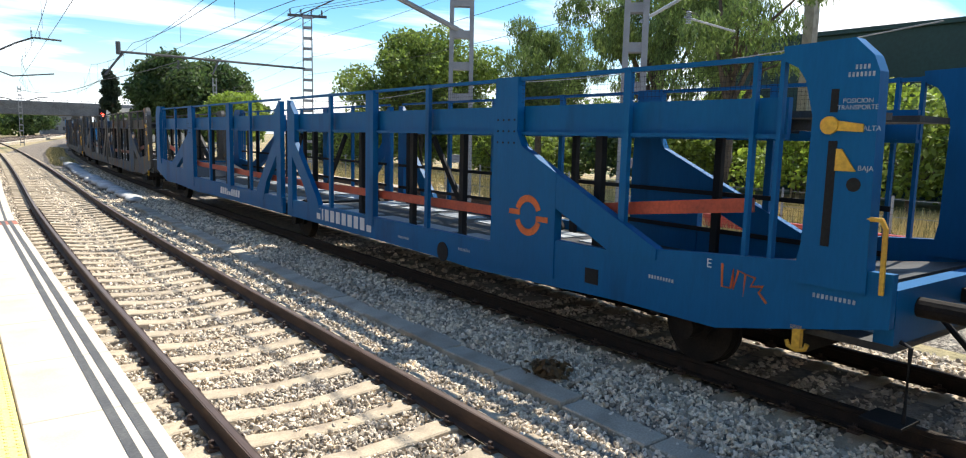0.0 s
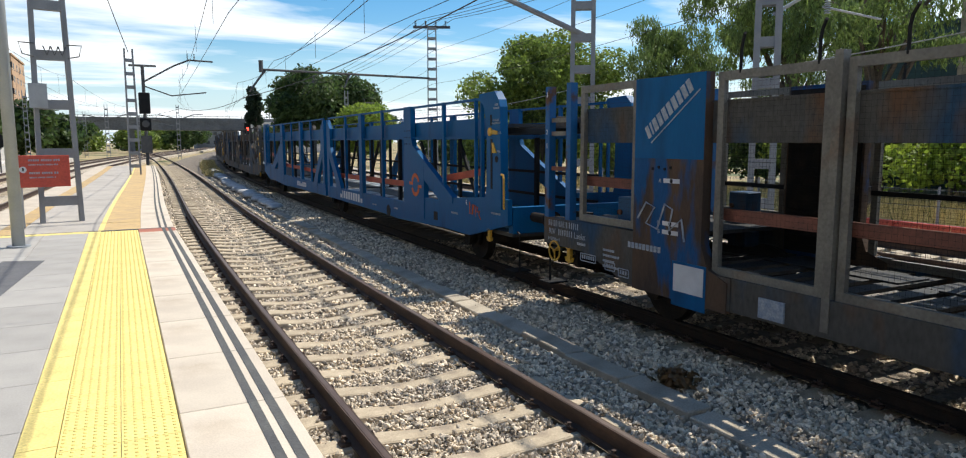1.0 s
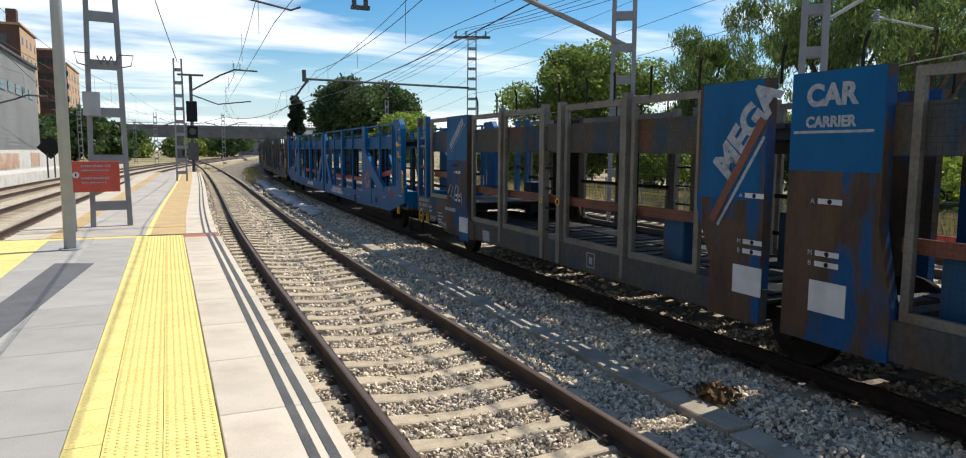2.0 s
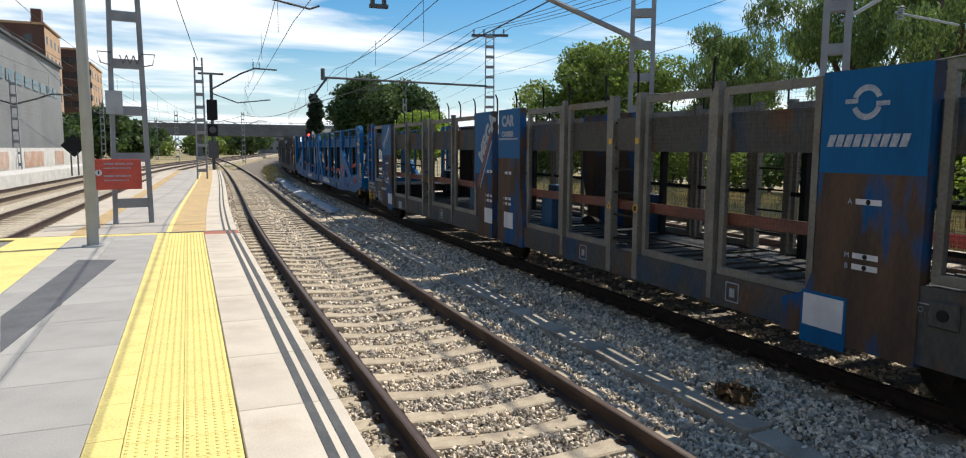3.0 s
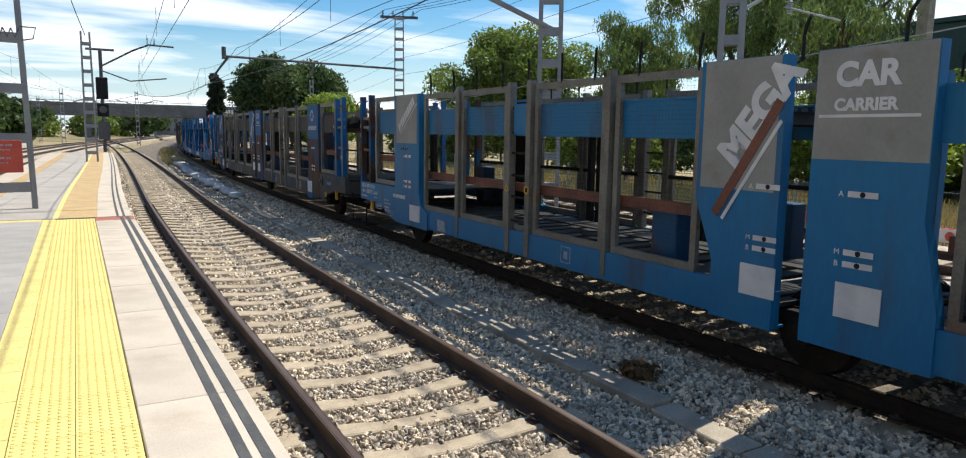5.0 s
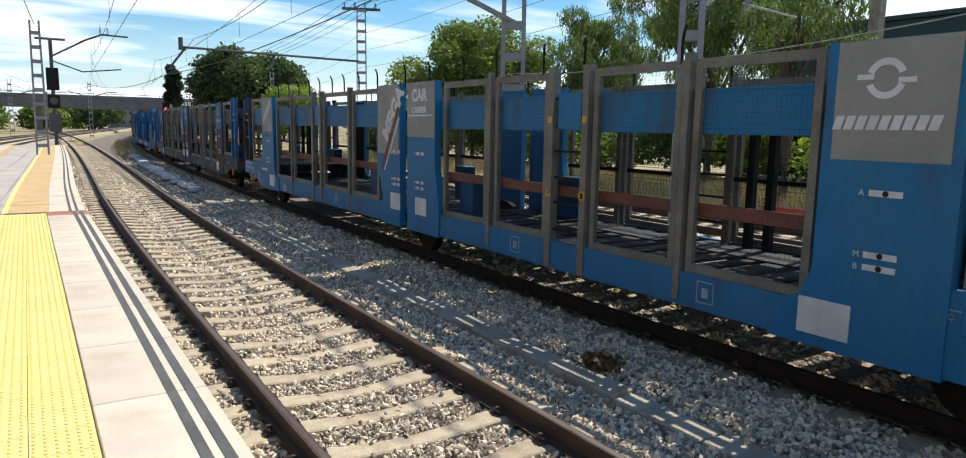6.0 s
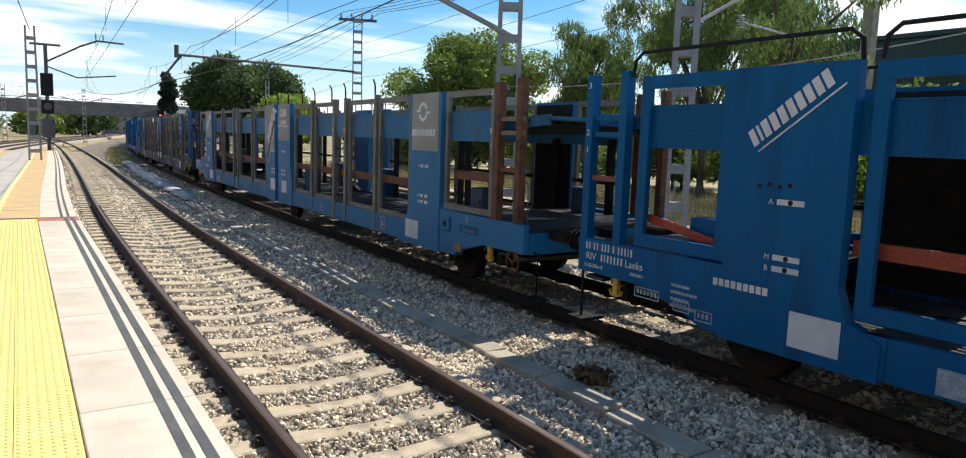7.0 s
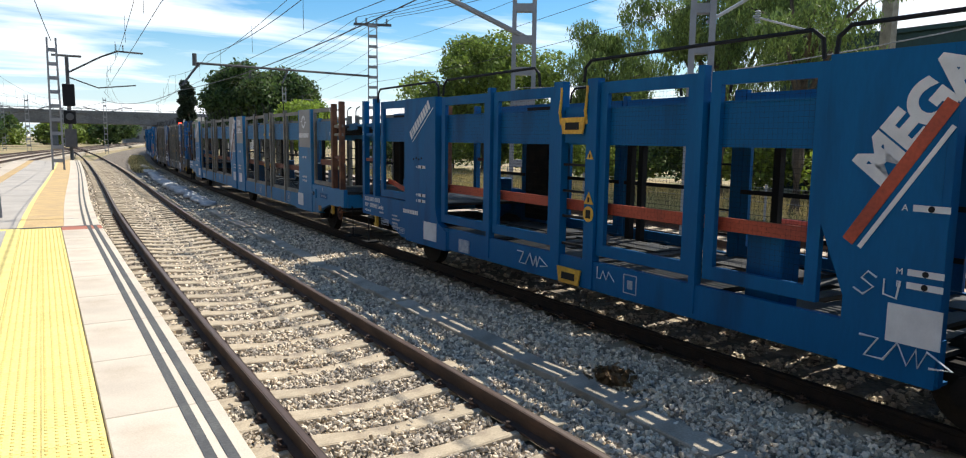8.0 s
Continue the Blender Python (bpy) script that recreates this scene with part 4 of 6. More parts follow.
    bm = bmesh.new(); box(bm, -SIDE - 0.052, -SIDE - 0.046, -21.35, -20.85, 0.83, 0.95)
    part("data_plate", bm, BLUE, unit)
    bars(WHITE_SOFT, unit, -SIDE - 0.05, -20.02, 0.97, (0.5,), 0.01, 0.2, 0, 0.0)
    bars(WHITE_SOFT, unit, -SIDE - 0.05, -20.05, 0.88, (0.03, 0.03, 0.03, 0.0001, 0.0001, 0.0001, 0.03, 0.03), 0.03, 1.0, 0, 0.0)
    # jacking point, reflector and lifting diagram on the sill
    bm = bmesh.new(); box(bm, -SIDE - 0.075, -SIDE - 0.04, -20.55, -20.30, 0.80, 1.02)
    jack = part("jacking_plate", bm, pal["end"], unit, bevel=0.012)
    bm = bmesh.new(); disc(bm, (-SIDE - 0.078, -20.425, 0.91), 0.05, 0.012, 14)
    part("socket", bm, BLACK, jack)
    bm = bmesh.new(); box(bm, -SIDE - 0.062, -SIDE - 0.044, -20.92, -20.72, 0.52, 0.64)
    part("reflector", bm, TAN_PLATE, unit, "dull amber reflector plate", bevel=0.008)
    for v, z in ((19.66, 0.955), (19.90, 0.94), (20.22, 0.925)):
        bm = bmesh.new()
        tube(bm, [(-SIDE - 0.051, -v + 0.022 * math.cos(k * math.tau / 10), z + 0.022 * math.sin(k * math.tau / 10)) for k in range(11)], 0.004, 4)
        part("diagram_mark", bm, WHITE_SOFT, unit)
    for yc, zc_, m in ((-22.27, 0.60, RUST),) if pal["name"] == "C" else ((-0.29, 0.64, YELLOW),) if pal["name"] == "B" else ():
        bm = bmesh.new()
        tube(bm, [(-SIDE - 0.05, yc + 0.14 * math.cos(a), zc_ + 0.14 * math.sin(a)) for a in [k * math.tau / 18 for k in range(19)]], 0.014)
        for a in (0.4, 2.5, 4.6):
            beam(bm, (-SIDE - 0.05, yc, zc_), (-SIDE - 0.05, yc + 0.14 * math.cos(a), zc_ + 0.14 * math.sin(a)), 0.016, 0.016)
        tube(bm, [(-SIDE - 0.07, yc, zc_), (-SIDE + 0.3, yc, zc_ + 0.05)], 0.018)
        part("hand_wheel", bm, m, unit, "worn brake hand wheel under the sill")
    for z, c in ((2.85, "3"), (2.32, "2"), (2.12, "1")):
        lettering(c, 0.10, WHITE, unit, -SIDE - 0.062, -0.08, z)
        lettering(c, 0.10, WHITE, unit, -SIDE - 0.062, -21.65, z)
    # middle lettering
    lettering("MEGA", 0.42, w, unit, X, -10.93, 2.36, "large slanted white lettering", 52, 0.0, 0.022)
    bm = bmesh.new(); beam(bm, (X, -10.36, 1.46), (X, -11.06, 2.56), 0.006, 0.10, (0, 0.9, 0.7))
    part("stripe", bm, pal["stripe"], unit, "slanting stripe under the lettering")
    bm = bmesh.new(); beam(bm, (X, -10.46, 1.42), (X, -11.08, 2.38), 0.006, 0.035, (0, 0.9, 0.7))
    part("stripe", bm, w, unit)
    lettering("CAR", 0.27, w, unit, X, -11.85, 2.66, "white block lettering", 0, 0, 0.012)
    lettering("CARRIER", 0.135, w, unit, X, -11.85, 2.46, "white block lettering", 0, 0, 0.006)
    bm = bmesh.new(); box(bm, X - 0.003, X + 0.003, -12.3, -11.45, 2.40, 2.425)
    part("underline", bm, w, unit)
    # warning signs on the ladder posts
    XS = -SIDE - 0.062
    signs = [("tri", pal["climb"][1], 2.03, 0.12), ("tri", pal["climb"][1], 1.49, 0.17), ("disc", pal["climb"][1], 1.37, 0.095)] if pal["name"] == "D" else [
        ("tri", 15.44, 1.38, 0.11), ("disc", 16.1, 1.43, 0.06), ("box", 15.44, 2.3, 0.08), ("box", 16.1, 2.3, 0.08), ("tri", pal["climb"][0], 1.38, 0.11), ("disc", pal["climb"][1], 1.43, 0.06)]
    for shape, v, z, d in signs:
        bm = bmesh.new()
        if shape == "tri":
            plate(bm, [(-v - d / 2, z), (-v + d / 2, z), (-v, z + d * 0.88)], XS - 0.003, XS + 0.003)
        elif shape == "disc":
            disc(bm, (XS, -v, z), d, 0.006, 20)
        else:
            box(bm, XS - 0.003, XS + 0.003, -v - d / 2, -v + d / 2, z, z + d)
        sg = part("warning_sign", bm, YELLOW, unit, "yellow warning sign")
        if shape != "box":
            bm = bmesh.new()
            zc_ = z + d * 0.3 if shape == "tri" else z
            box(bm, XS - 0.005, XS - 0.0035, -v - d * (0.1 if shape == "tri" else 0.45), -v + d * (0.1 if shape == "tri" else 0.45), zc_ - d * (0.16 if shape == "tri" else 0.55), zc_ + d * (0.2 if shape == "tri" else 0.55))
            part("sign_mark", bm, BLACK, sg)
    bm = bmesh.new(); box(bm, -SIDE - 0.06, -SIDE - 0.036, -4.30, -4.0, 0.48, 0.68)
    part("label_holder", bm, WHITE_SOFT, unit, "grey-white label holder on the sill")
    for v in (14.6, 17.9, 7.75):
        bm = bmesh.new()
        for p, q in (((-v, 0.53), (-v - 0.2, 0.53)), ((-v, 0.74), (-v - 0.2, 0.74)), ((-v, 0.53), (-v, 0.74)), ((-v - 0.2, 0.53), (-v - 0.2, 0.74))):
            beam(bm, (-SIDE - 0.038, *p), (-SIDE - 0.038, *q), 0.005, 0.012, (0, p[1] - q[1] + 0.01, p[0] - q[0] + 0.01))
        box(bm, -SIDE - 0.04, -SIDE - 0.036, -v - 0.14, -v - 0.06, 0.58, 0.68)
        part("marking_box", bm, WHITE_SOFT, unit)
    if pal["name"] == "B":
        squiggle(WHITE_SOFT, unit, X, [(-2.15, 1.3), (-2.3, 1.5), (-2.45, 1.45), (-2.3, 1.25), (-2.5, 1.2), (-2.62, 1.5), (-2.75, 1.45), (-2.7, 1.2), (-2.9, 1.35), (-2.95, 1.1)], 0.035, "pale sprayed scrawl")
    if pal["name"] == "D":
        bm = bmesh.new()
        for p, q in (((-0.92, 1.44), (-1.3, 1.38)), ((-1.3, 1.38), (-1.7, 1.30)), ((-1.7, 1.30), (-2.0, 1.26))):
            beam(bm, (-SIDE + 0.12, *p), (-SIDE + 0.12, *q), 0.015, 0.09, (0, 0, 1))
        part("strap", bm, RED, unit, "sagging orange-red strap in the end frame")
        for o in (0.72, 5.62):
            squiggle(WHITE, unit, X if o > 5 else -SIDE - 0.045, [(-4.9 - o, 0.72), (-5.05 - o, 0.72), (-4.95 - o, 0.56), (-5.1 - o, 0.56), (-5.2 - o, 0.72), (-5.28 - o, 0.56), (-5.34 - o, 0.7), (-5.36 - o, 0.56), (-5.42 - o, 0.7), (-5.6 - o, 0.6), (-5.44 - o, 0.58)], 0.025, "white sprayed scrawl")
        squiggle(WHITE, unit, X, [(-10.62, 1.2), (-10.55, 1.24), (-10.5, 1.18), (-10.6, 1.12), (-10.52, 1.05), (-10.44, 1.09)], 0.022, "white sprayed scrawl")
        squiggle(WHITE, unit, X, [(-10.68, 1.2), (-10.68, 1.08), (-10.78, 1.06), (-10.8, 1.2)], 0.022, "white sprayed scrawl")
        squiggle(WHITE, unit, -SIDE - 0.045, [(-7.3, 0.76), (-7.3, 0.62), (-7.36, 0.62), (-7.4, 0.72), (-7.46, 0.62), (-7.5, 0.72), (-7.56, 0.66), (-7.6, 0.62)], 0.018, "white sprayed scrawl")
        for z in (0.46, 2.33):
            bm = bmesh.new()
            plate(bm, [(-6.6, z), (-6.56, z + 0.2), (-7.02, z + 0.2), (-6.98, z)], -SIDE - 0.08, -SIDE - 0.06)
            part("step_surround", bm, YELLOW, unit, "yellow step surround")
            bm = bmesh.new(); box(bm, -SIDE - 0.085, -SIDE - 0.078, -6.92, -6.66, z + 0.05, z + 0.14)
            part("step_opening", bm, BLACK, unit)
        bm = bmesh.new()
        for v in (6.54, 7.03):
            tube(bm, [(-SIDE - 0.05, -v, 2.45), (-SIDE - 0.08, -v, 2.6), (-SIDE - 0.05, -v, 2.9)], 0.02)
        part("grab_rail", bm, YELLOW, unit, "yellow grab rail")


def open_wagon(name, pal, label):
    """Older two-section car carrier with open sides, broad portals and diagonal braces. Local y = 0 is its trailing end; it reaches to y = 24.6."""
    L, H = 24.6, 11.85
    unit = tagged(empty(name), label, "freight wagon", group="car-carrier wagons of the train")
    m = pal["body"]
    for half in (0, 1):
        def v(u):
            return u if half == 0 else L - u
        for s in (-1, 1):
            x = s * SIDE
            bm = bmesh.new()
            plate(bm, [(v(0.0), 0.86), (v(0.0), 1.28), (v(0.8), 1.27), (v(2.25), 1.16), (v(2.9), 1.06), (v(3.7), 1.06), (v(3.9), 0.88), (v(H + 0.3), 0.84), (v(H + 0.3), 0.50), (v(6.4), 0.48), (v(5.4), 0.45), (v(2.7), 0.54), (v(1.5), 0.53)], x - 0.04, x + 0.04)
            part("side_sill", bm, m, unit)
            bm = bmesh.new()
            plate(bm, [(v(0.18), 1.1), (v(0.22), 2.78), (v(0.27), 2.9), (v(0.42), 3.04), (v(1.0), 3.02), (v(0.98), 2.9), (v(0.86), 2.84), (v(0.79), 2.74), (v(0.71), 2.45), (v(0.72), 1.45), (v(0.78), 1.1)], x - 0.07, x + 0.07)
            portal = part("end_portal", bm, m, unit)
            if s == -1 and half == 0:
                bm = bmesh.new()
                disc(bm, (x - 0.08, 0.56, 2.38), 0.07, 0.03, 18)
                plate(bm, [(0.30, 2.33), (0.30, 2.39), (0.52, 2.42), (0.52, 2.34)], x - 0.085, x - 0.07)
                plate(bm, [(0.33, 2.03), (0.49, 2.03), (0.49, 2.2), (0.45, 2.2)], x - 0.085, x - 0.07)
                part("lever_indicator", bm, YELLOW, portal, "yellow lever and pointer")
                bm = bmesh.new(); box(bm, x - 0.074, x - 0.069, 0.49, 0.56, 1.43, 2.26); box(bm, x - 0.074, x - 0.069, 0.51, 0.57, 2.48, 2.66)
                part("slot", bm, BLACK, portal)
                for c, sz, y, z in (("ALTA", 0.055, 0.24, 2.34), ("BAJA", 0.055, 0.26, 2.04), ("POSICION", 0.05, 0.36, 2.55), ("TRANSPORTE", 0.05, 0.36, 2.50)):
                    lettering(c, sz, WHITE_SOFT, portal, x - 0.073, y, z)
                bars(WHITE_SOFT, portal, x - 0.072, 0.40, 2.80, [0.016] * 4, 0.035, 0.4, 0, 0.0)
                bars(WHITE_SOFT, portal, x - 0.072, 0.45, 2.745, [0.016] * 7, 0.035, 0.4, 0, 0.0)
                for z in (1.93,):
                    bm = bmesh.new(); disc(bm, (x - 0.07, 0.34, z), 0.055, 0.01, 14)
                    part("hole", bm, BLACK, portal)
                bm = bmesh.new(); tube(bm, [(x - 0.05, 0.22, 1.68), (x - 0.08, 0.10, 1.68), (x - 0.08, 0.07, 1.62), (x - 0.08, 0.06, 1.12)], 0.02)
                part("grab_rail", bm, YELLOW, portal, "yellow grab rail")
            # main post with its gusset
            bm = bmesh.new()
            plate(bm, [(v(4.95), 0.6), (v(4.95), 1.8), (v(4.9), 2.97), (v(4.46), 2.97), (v(4.46), 2.32), (v(4.36), 2.13), (v(3.72), 1.84), (v(3.72), 0.6)], x - 0.055, x + 0.055)
            post = part("main_post", bm, m, unit)
            # diagonal foot of the post, with an open triangle under it
            bm = bmesh.new()
            plate(bm, [(v(3.716), 1.836), (v(2.22), 1.165), (v(2.22), 1.05), (v(2.88), 1.065), (v(3.716), 1.43)], x - 0.054, x + 0.054)
            part("gusset", bm, m, unit)
            if s == -1:
                for k in range(3):
                    for j in range(4):
                        bm = bmesh.new(); disc(bm, (x - 0.057, v(4.84 - 0.11 * j), 2.45 - 0.14 * k), 0.014, 0.008, 8)
                        part("bolt", bm, BLACK, post)
            bm = bmesh.new(); box(bm, x - 0.05, x + 0.05, min(v(8.25), v(8.52)), max(v(8.25), v(8.52)), 0.7, 2.95)
            part("side_post", bm, m, unit)
            for u in (1.0, 1.25, 2.68, 6.55, 9.97):
                bm = bmesh.new(); box(bm, x - 0.03, x + 0.03, min(v(u), v(u + (0.09 if u > 2 else 0.04))), max(v(u), v(u + (0.09 if u > 2 else 0.04))), 0.8, 2.97)
                part("thin_post", bm, m, unit)
            bm = bmesh.new()
            plate(bm, [(v(10.4), 0.7), (v(10.6), 1.0), (v(11.7), 2.05), (v(11.7), 2.62), (v(12.0), 2.9), (v(12.1), 2.9), (v(12.1), 0.65), (v(11.85), 0.65), (v(11.85), 1.75), (v(11.2), 1.15), (v(10.95), 0.7)], x - 0.05, x + 0.05)
            part("end_brace", bm, m, unit)
            bm = bmesh.new()
            a, b = sorted((v(1.0), v(12.0)))
            box(bm, s * (SIDE - 0.1) - 0.03, s * (SIDE - 0.1) + 0.03, a, b, 2.31, 2.62)
            part("upper_deck_beam", bm, m, unit)
            bm = bmesh.new(); box(bm, s * (SIDE - 0.06) - 0.06, s * (SIDE - 0.06) + 0.06, a, b, 2.27, 2.31)
            part("beam_flange", bm, m, unit)
            for z in (2.92,):
                bm = bmesh.new(); box(bm, x - 0.022, x + 0.022, a, b, z, z + 0.045)
                part("top_rail", bm, m, unit)
            bm = bmesh.new()
            mesh_infill(bm, x, a, b, 2.64, 2.92, 0.05, 0.003)
            if s > 0:
                mesh_infill(bm, x * 0.995, a + 0.2, b - 0.2, 0.82, 2.25, 0.07, 0.003)
            part("wire_mesh", bm, BLACK, unit, "fine wire mesh")["kind"] = "stuff"
            if s < 0:
                bm = bmesh.new()
                beam(bm, (s * (SIDE - 0.13), v(5.0), 1.26), (s * (SIDE - 0.13), v(12.2), 1.20), 0.04, 0.13)
                beam(bm, (s * (SIDE - 0.13), v(1.3), 1.68), (s * (SIDE - 0.13), v(5.02), 1.26), 0.04, 0.13)
                part("guard_rail", bm, pal["bar"], unit, "orange-red guard rail along the deck, rising to the end")
            for u in (3.3, 6.0, 7.4, 9.2, 11.3):
                bm = bmesh.new(); box(bm, s * 1.1 - 0.04, s * 1.1 + 0.04, v(u) - 0.05, v(u) + 0.05, 0.72, 2.3)
                part("inner_column", bm, BLACK, unit)
            if s > 0:
                for u0, u1 in ((6.2, 7.3), (9.0, 10.2)):
                    bm = bmesh.new(); beam(bm, (1.05, v(u0), 0.75), (1.05, v(u1), 2.2), 0.06, 0.12)
                    part("inner_brace", bm, BLACK, unit)
                for z in (1.05, 1.55):
                    a, b = sorted((v(1.2), v(12.0)))
                    bm = bmesh.new(); box(bm, SIDE - 0.1, SIDE - 0.08, a, b, z - 0.03, z + 0.03)
                    part("mesh_rail", bm, BLACK, unit)
        bm = bmesh.new()
        a, b = sorted((v(0.0), v(H + 0.2)))
        box(bm, -SIDE + 0.05, SIDE - 0.05, a, b, 0.66, 0.72)
        part("lower_deck", bm, DECK, unit, "dark steel lower deck")
        for k in range(8):
            y = a + (b - a) * (k + 0.5) / 8
            bm = bmesh.new(); box(bm, -SIDE + 0.05, SIDE - 0.05, y - 0.05, y + 0.05, 0.48, 0.66)
            part("cross_beam", bm, UNDER, unit)
        for k in range(9):
            y = a + (b - a) * (k + 0.5) / 9
            for s in (-1, 1):
                bm = bmesh.new(); box(bm, s * 0.72 - 0.27, s * 0.72 + 0.27, y - 0.5, y + 0.5, 0.72, 0.74)
                part("wheel_plate", bm, GALV, unit, "bright worn wheel plate")
        for x0, x1 in ((-0.95, -0.28), (0.28, 0.95)):
            bm = bmesh.new(); box(bm, x0, x1, a + 0.6, b - 0.1, 2.46, 2.52)
            part("upper_deck", bm, DECK, unit)
        for k in range(11):
            y = a + 0.9 + (b - a - 1.5) * (k + 0.5) / 11
            bm = bmesh.new(); box(bm, -SIDE + 0.12, SIDE - 0.12, y - 0.05, y + 0.05, 2.36, 2.458)
            part("deck_rib", bm, DECK, unit)
        bm = bmesh.new(); box(bm, -SIDE + 0.06, SIDE - 0.06, min(v(0), v(0.15)), max(v(0), v(0.15)), 0.7, 1.15)
        part("headstock", bm, m, unit)
        bm = bmesh.new()
        beam(bm, (0, v(0.3), 1.1), (0, v(3.0), 0.74), 2.2, 0.03)
        part("end_ramp", bm, DECK, unit)
    X = -SIDE - 0.06
    if pal["marked"]:
        emblem(ORANGE, unit, X, 4.2, 1.30, 0.25, "orange ring emblem")
        bars(WHITE, unit, -SIDE - 0.043, 10.6, 0.585, (0.16, 0.06) + (0.165,) * 8, 0.215, 0.38, 0, 0.0, "brand_lettering", "white block lettering on the sill")
        for y, z, n in ((7.4, 0.62, 8), (5.7, 0.66, 6), (4.5, 0.78, 3), (2.3, 0.86, 7), (0.6, 1.0, 8)):
            bars(WHITE_SOFT, unit, -SIDE - 0.043, y, z, [0.02] * (n + 2), 0.035, 0.45, 0, 0.0)
        lettering("E", 0.12, WHITE, unit, -SIDE - 0.043, 1.6, 1.08)
        squiggle(ORANGE, unit, -SIDE - 0.043, [(1.46, 1.14), (1.45, 0.93), (1.36, 0.93), (1.34, 1.1), (1.33, 0.93), (1.29, 1.1), (1.22, 1.08), (1.23, 0.86), (1.22, 1.08), (1.12, 1.06), (1.16, 0.98), (1.04, 1.0), (1.08, 0.94), (1.0, 0.86)], 0.03, "orange sprayed scrawl")
        bm = bmesh.new(); box(bm, -SIDE - 0.046, -SIDE - 0.038, 3.0, 3.2, 0.65, 0.82)
        part("recess", bm, BLACK, unit)
        bm = bmesh.new(); disc(bm, (-SIDE - 0.04, 6.1, 0.58), 0.14, 0.02, 18)
        part("recess", bm, BLACK, unit)
        bars(WHITE, unit, -SIDE - 0.043, 17.0, 0.60, [0.14] * 9, 0.17, 0.25, 0, 0.2, "brand_lettering", "white block lettering on the sill")
    sets = running_gear(unit, 0.0, L, (2.0, 12.3, 22.6), (0.72,))
    return unit, sets


# B and C winch boxes take the dull blue to carry interior shade
PAL_B = dict(name="B", low=0.80, bar_w=0.08, climb_w=0.055, inset=0.004, posts=(4.73, 8.62, 14.0, 17.62), climb=(6.36, 6.9), sill=STEEL_GREY, beam=STEEL_GREY, end=STEEL_GREY, panel=RUST_PANEL, top=BLUE, mid_top=BLUE, post=BLUE_POST, post2=BLUE_POST, frame=FRAME_GREY, bar=RED_DULL, rods=True, ink=WHITE_SOFT, stripe=RED_DULL,
             crate=BLUE_DULL, inner=UNDER, panel_label="rust-stained steel panel", top_label="blue painted upper panel")
PAL_C = dict(name="C", low=0.80, bar_w=0.08, climb_w=0.055, inset=0.085, posts=(4.73, 8.62, 14.0, 17.62), climb=(6.36, 6.9), sill=BLUE_LIGHT, beam=BLUE_LIGHT, end=BLUE_LIGHT, panel=BLUE_LIGHT, top=GREY_PANEL, mid_top=GREY_PANEL, post=RUST_POST, post2=RUST, frame=FRAME_GREY, bar=RED_DULL, rods=True, ink=WHITE, stripe=RED_DULL,
             crate=BLUE_DULL, inner=UNDER, panel_label="light blue steel panel", top_label="grey upper panel")
PAL_D = dict(name="D", low=0.88, bar_w=0.12, climb_w=0.09, inset=0.004, posts=(4.83, 8.74, 14.0, 17.62), climb=(6.47, 7.12), sill=BLUE, beam=BLUE, end=BLUE, panel=BLUE, top=BLUE, mid_top=BLUE, post=BLUE, post2=BLUE, frame=BLUE, bar=RED, rods=False, ink=WHITE, stripe=RED,
             crate=BLUE, inner=UNDER, panel_label="deep blue steel panel", top_label="deep blue upper panel")

unit_b, X_B, sets_b = gate_wagon("car_carrier_wagon", PAL_B, "weathered grey-brown car-carrier wagon with rust-stained blue panels and mesh frames")
decorate(unit_b, X_B, PAL_B)
unit_c, X_C, sets_c = gate_wagon("car_carrier_wagon", PAL_C, "faded light blue car-carrier wagon with grey panels and rusty posts")
decorate(unit_c, X_C, PAL_C)
unit_d, X_D, sets_d = gate_wagon("car_carrier_wagon", PAL_D, "freshly painted deep blue car-carrier wagon with an orange-red rail")
decorate(unit_d, X_D, PAL_D)
unit_a, sets_a = open_wagon("car_carrier_wagon", dict(body=BLUE, bar=RED, marked=True), "blue open-sided car-carrier wagon with an orange ring emblem")
unit_e, sets_e = open_wagon("car_carrier_wagon", dict(body=STEEL_GREY, bar=RED_DULL, marked=False), "dull grey-brown open car-carrier wagon far down the train")
unit_f = copy_thing(unit_e, pose(0, 0, 0))
unit_g = copy_thing(unit_a, pose(0, 0, 0))
tagged(unit_g, "blue open car-carrier wagon near the head of the train")
unit_h = copy_thing(unit_e, pose(0, 0, 0))


# ---- masts, signals and signs ----
def lattice_mast(base, height, w0, w1, depth, m, label, gap=0.9, turn=0.0, bar=0.07):
    """Ladder mast: two flanges that lean together, joined by batten plates."""
    mast = tagged(empty("catenary_mast", pose(*base, 0, 0, turn)), label, "catenary mast")
    for s in (-1, 1):
        bm = bmesh.new()
        beam(bm, (s * w0 / 2, 0, 0), (s * w1 / 2, 0, height), bar, depth, (0, 1, 0))
        part("flange", bm, m, mast)
    z, k = 0.5, 0
    while z < height:
        w = w0 + (w1 - w0) * z / height
        h = min(0.22, gap * 0.25)
        bm = bmesh.new(); box(bm, -w / 2, w / 2, -depth * 0.42, depth * 0.42, z - h / 2, z + h / 2)
        part("batten_plate", bm, m, mast)
        z += gap
    return mast


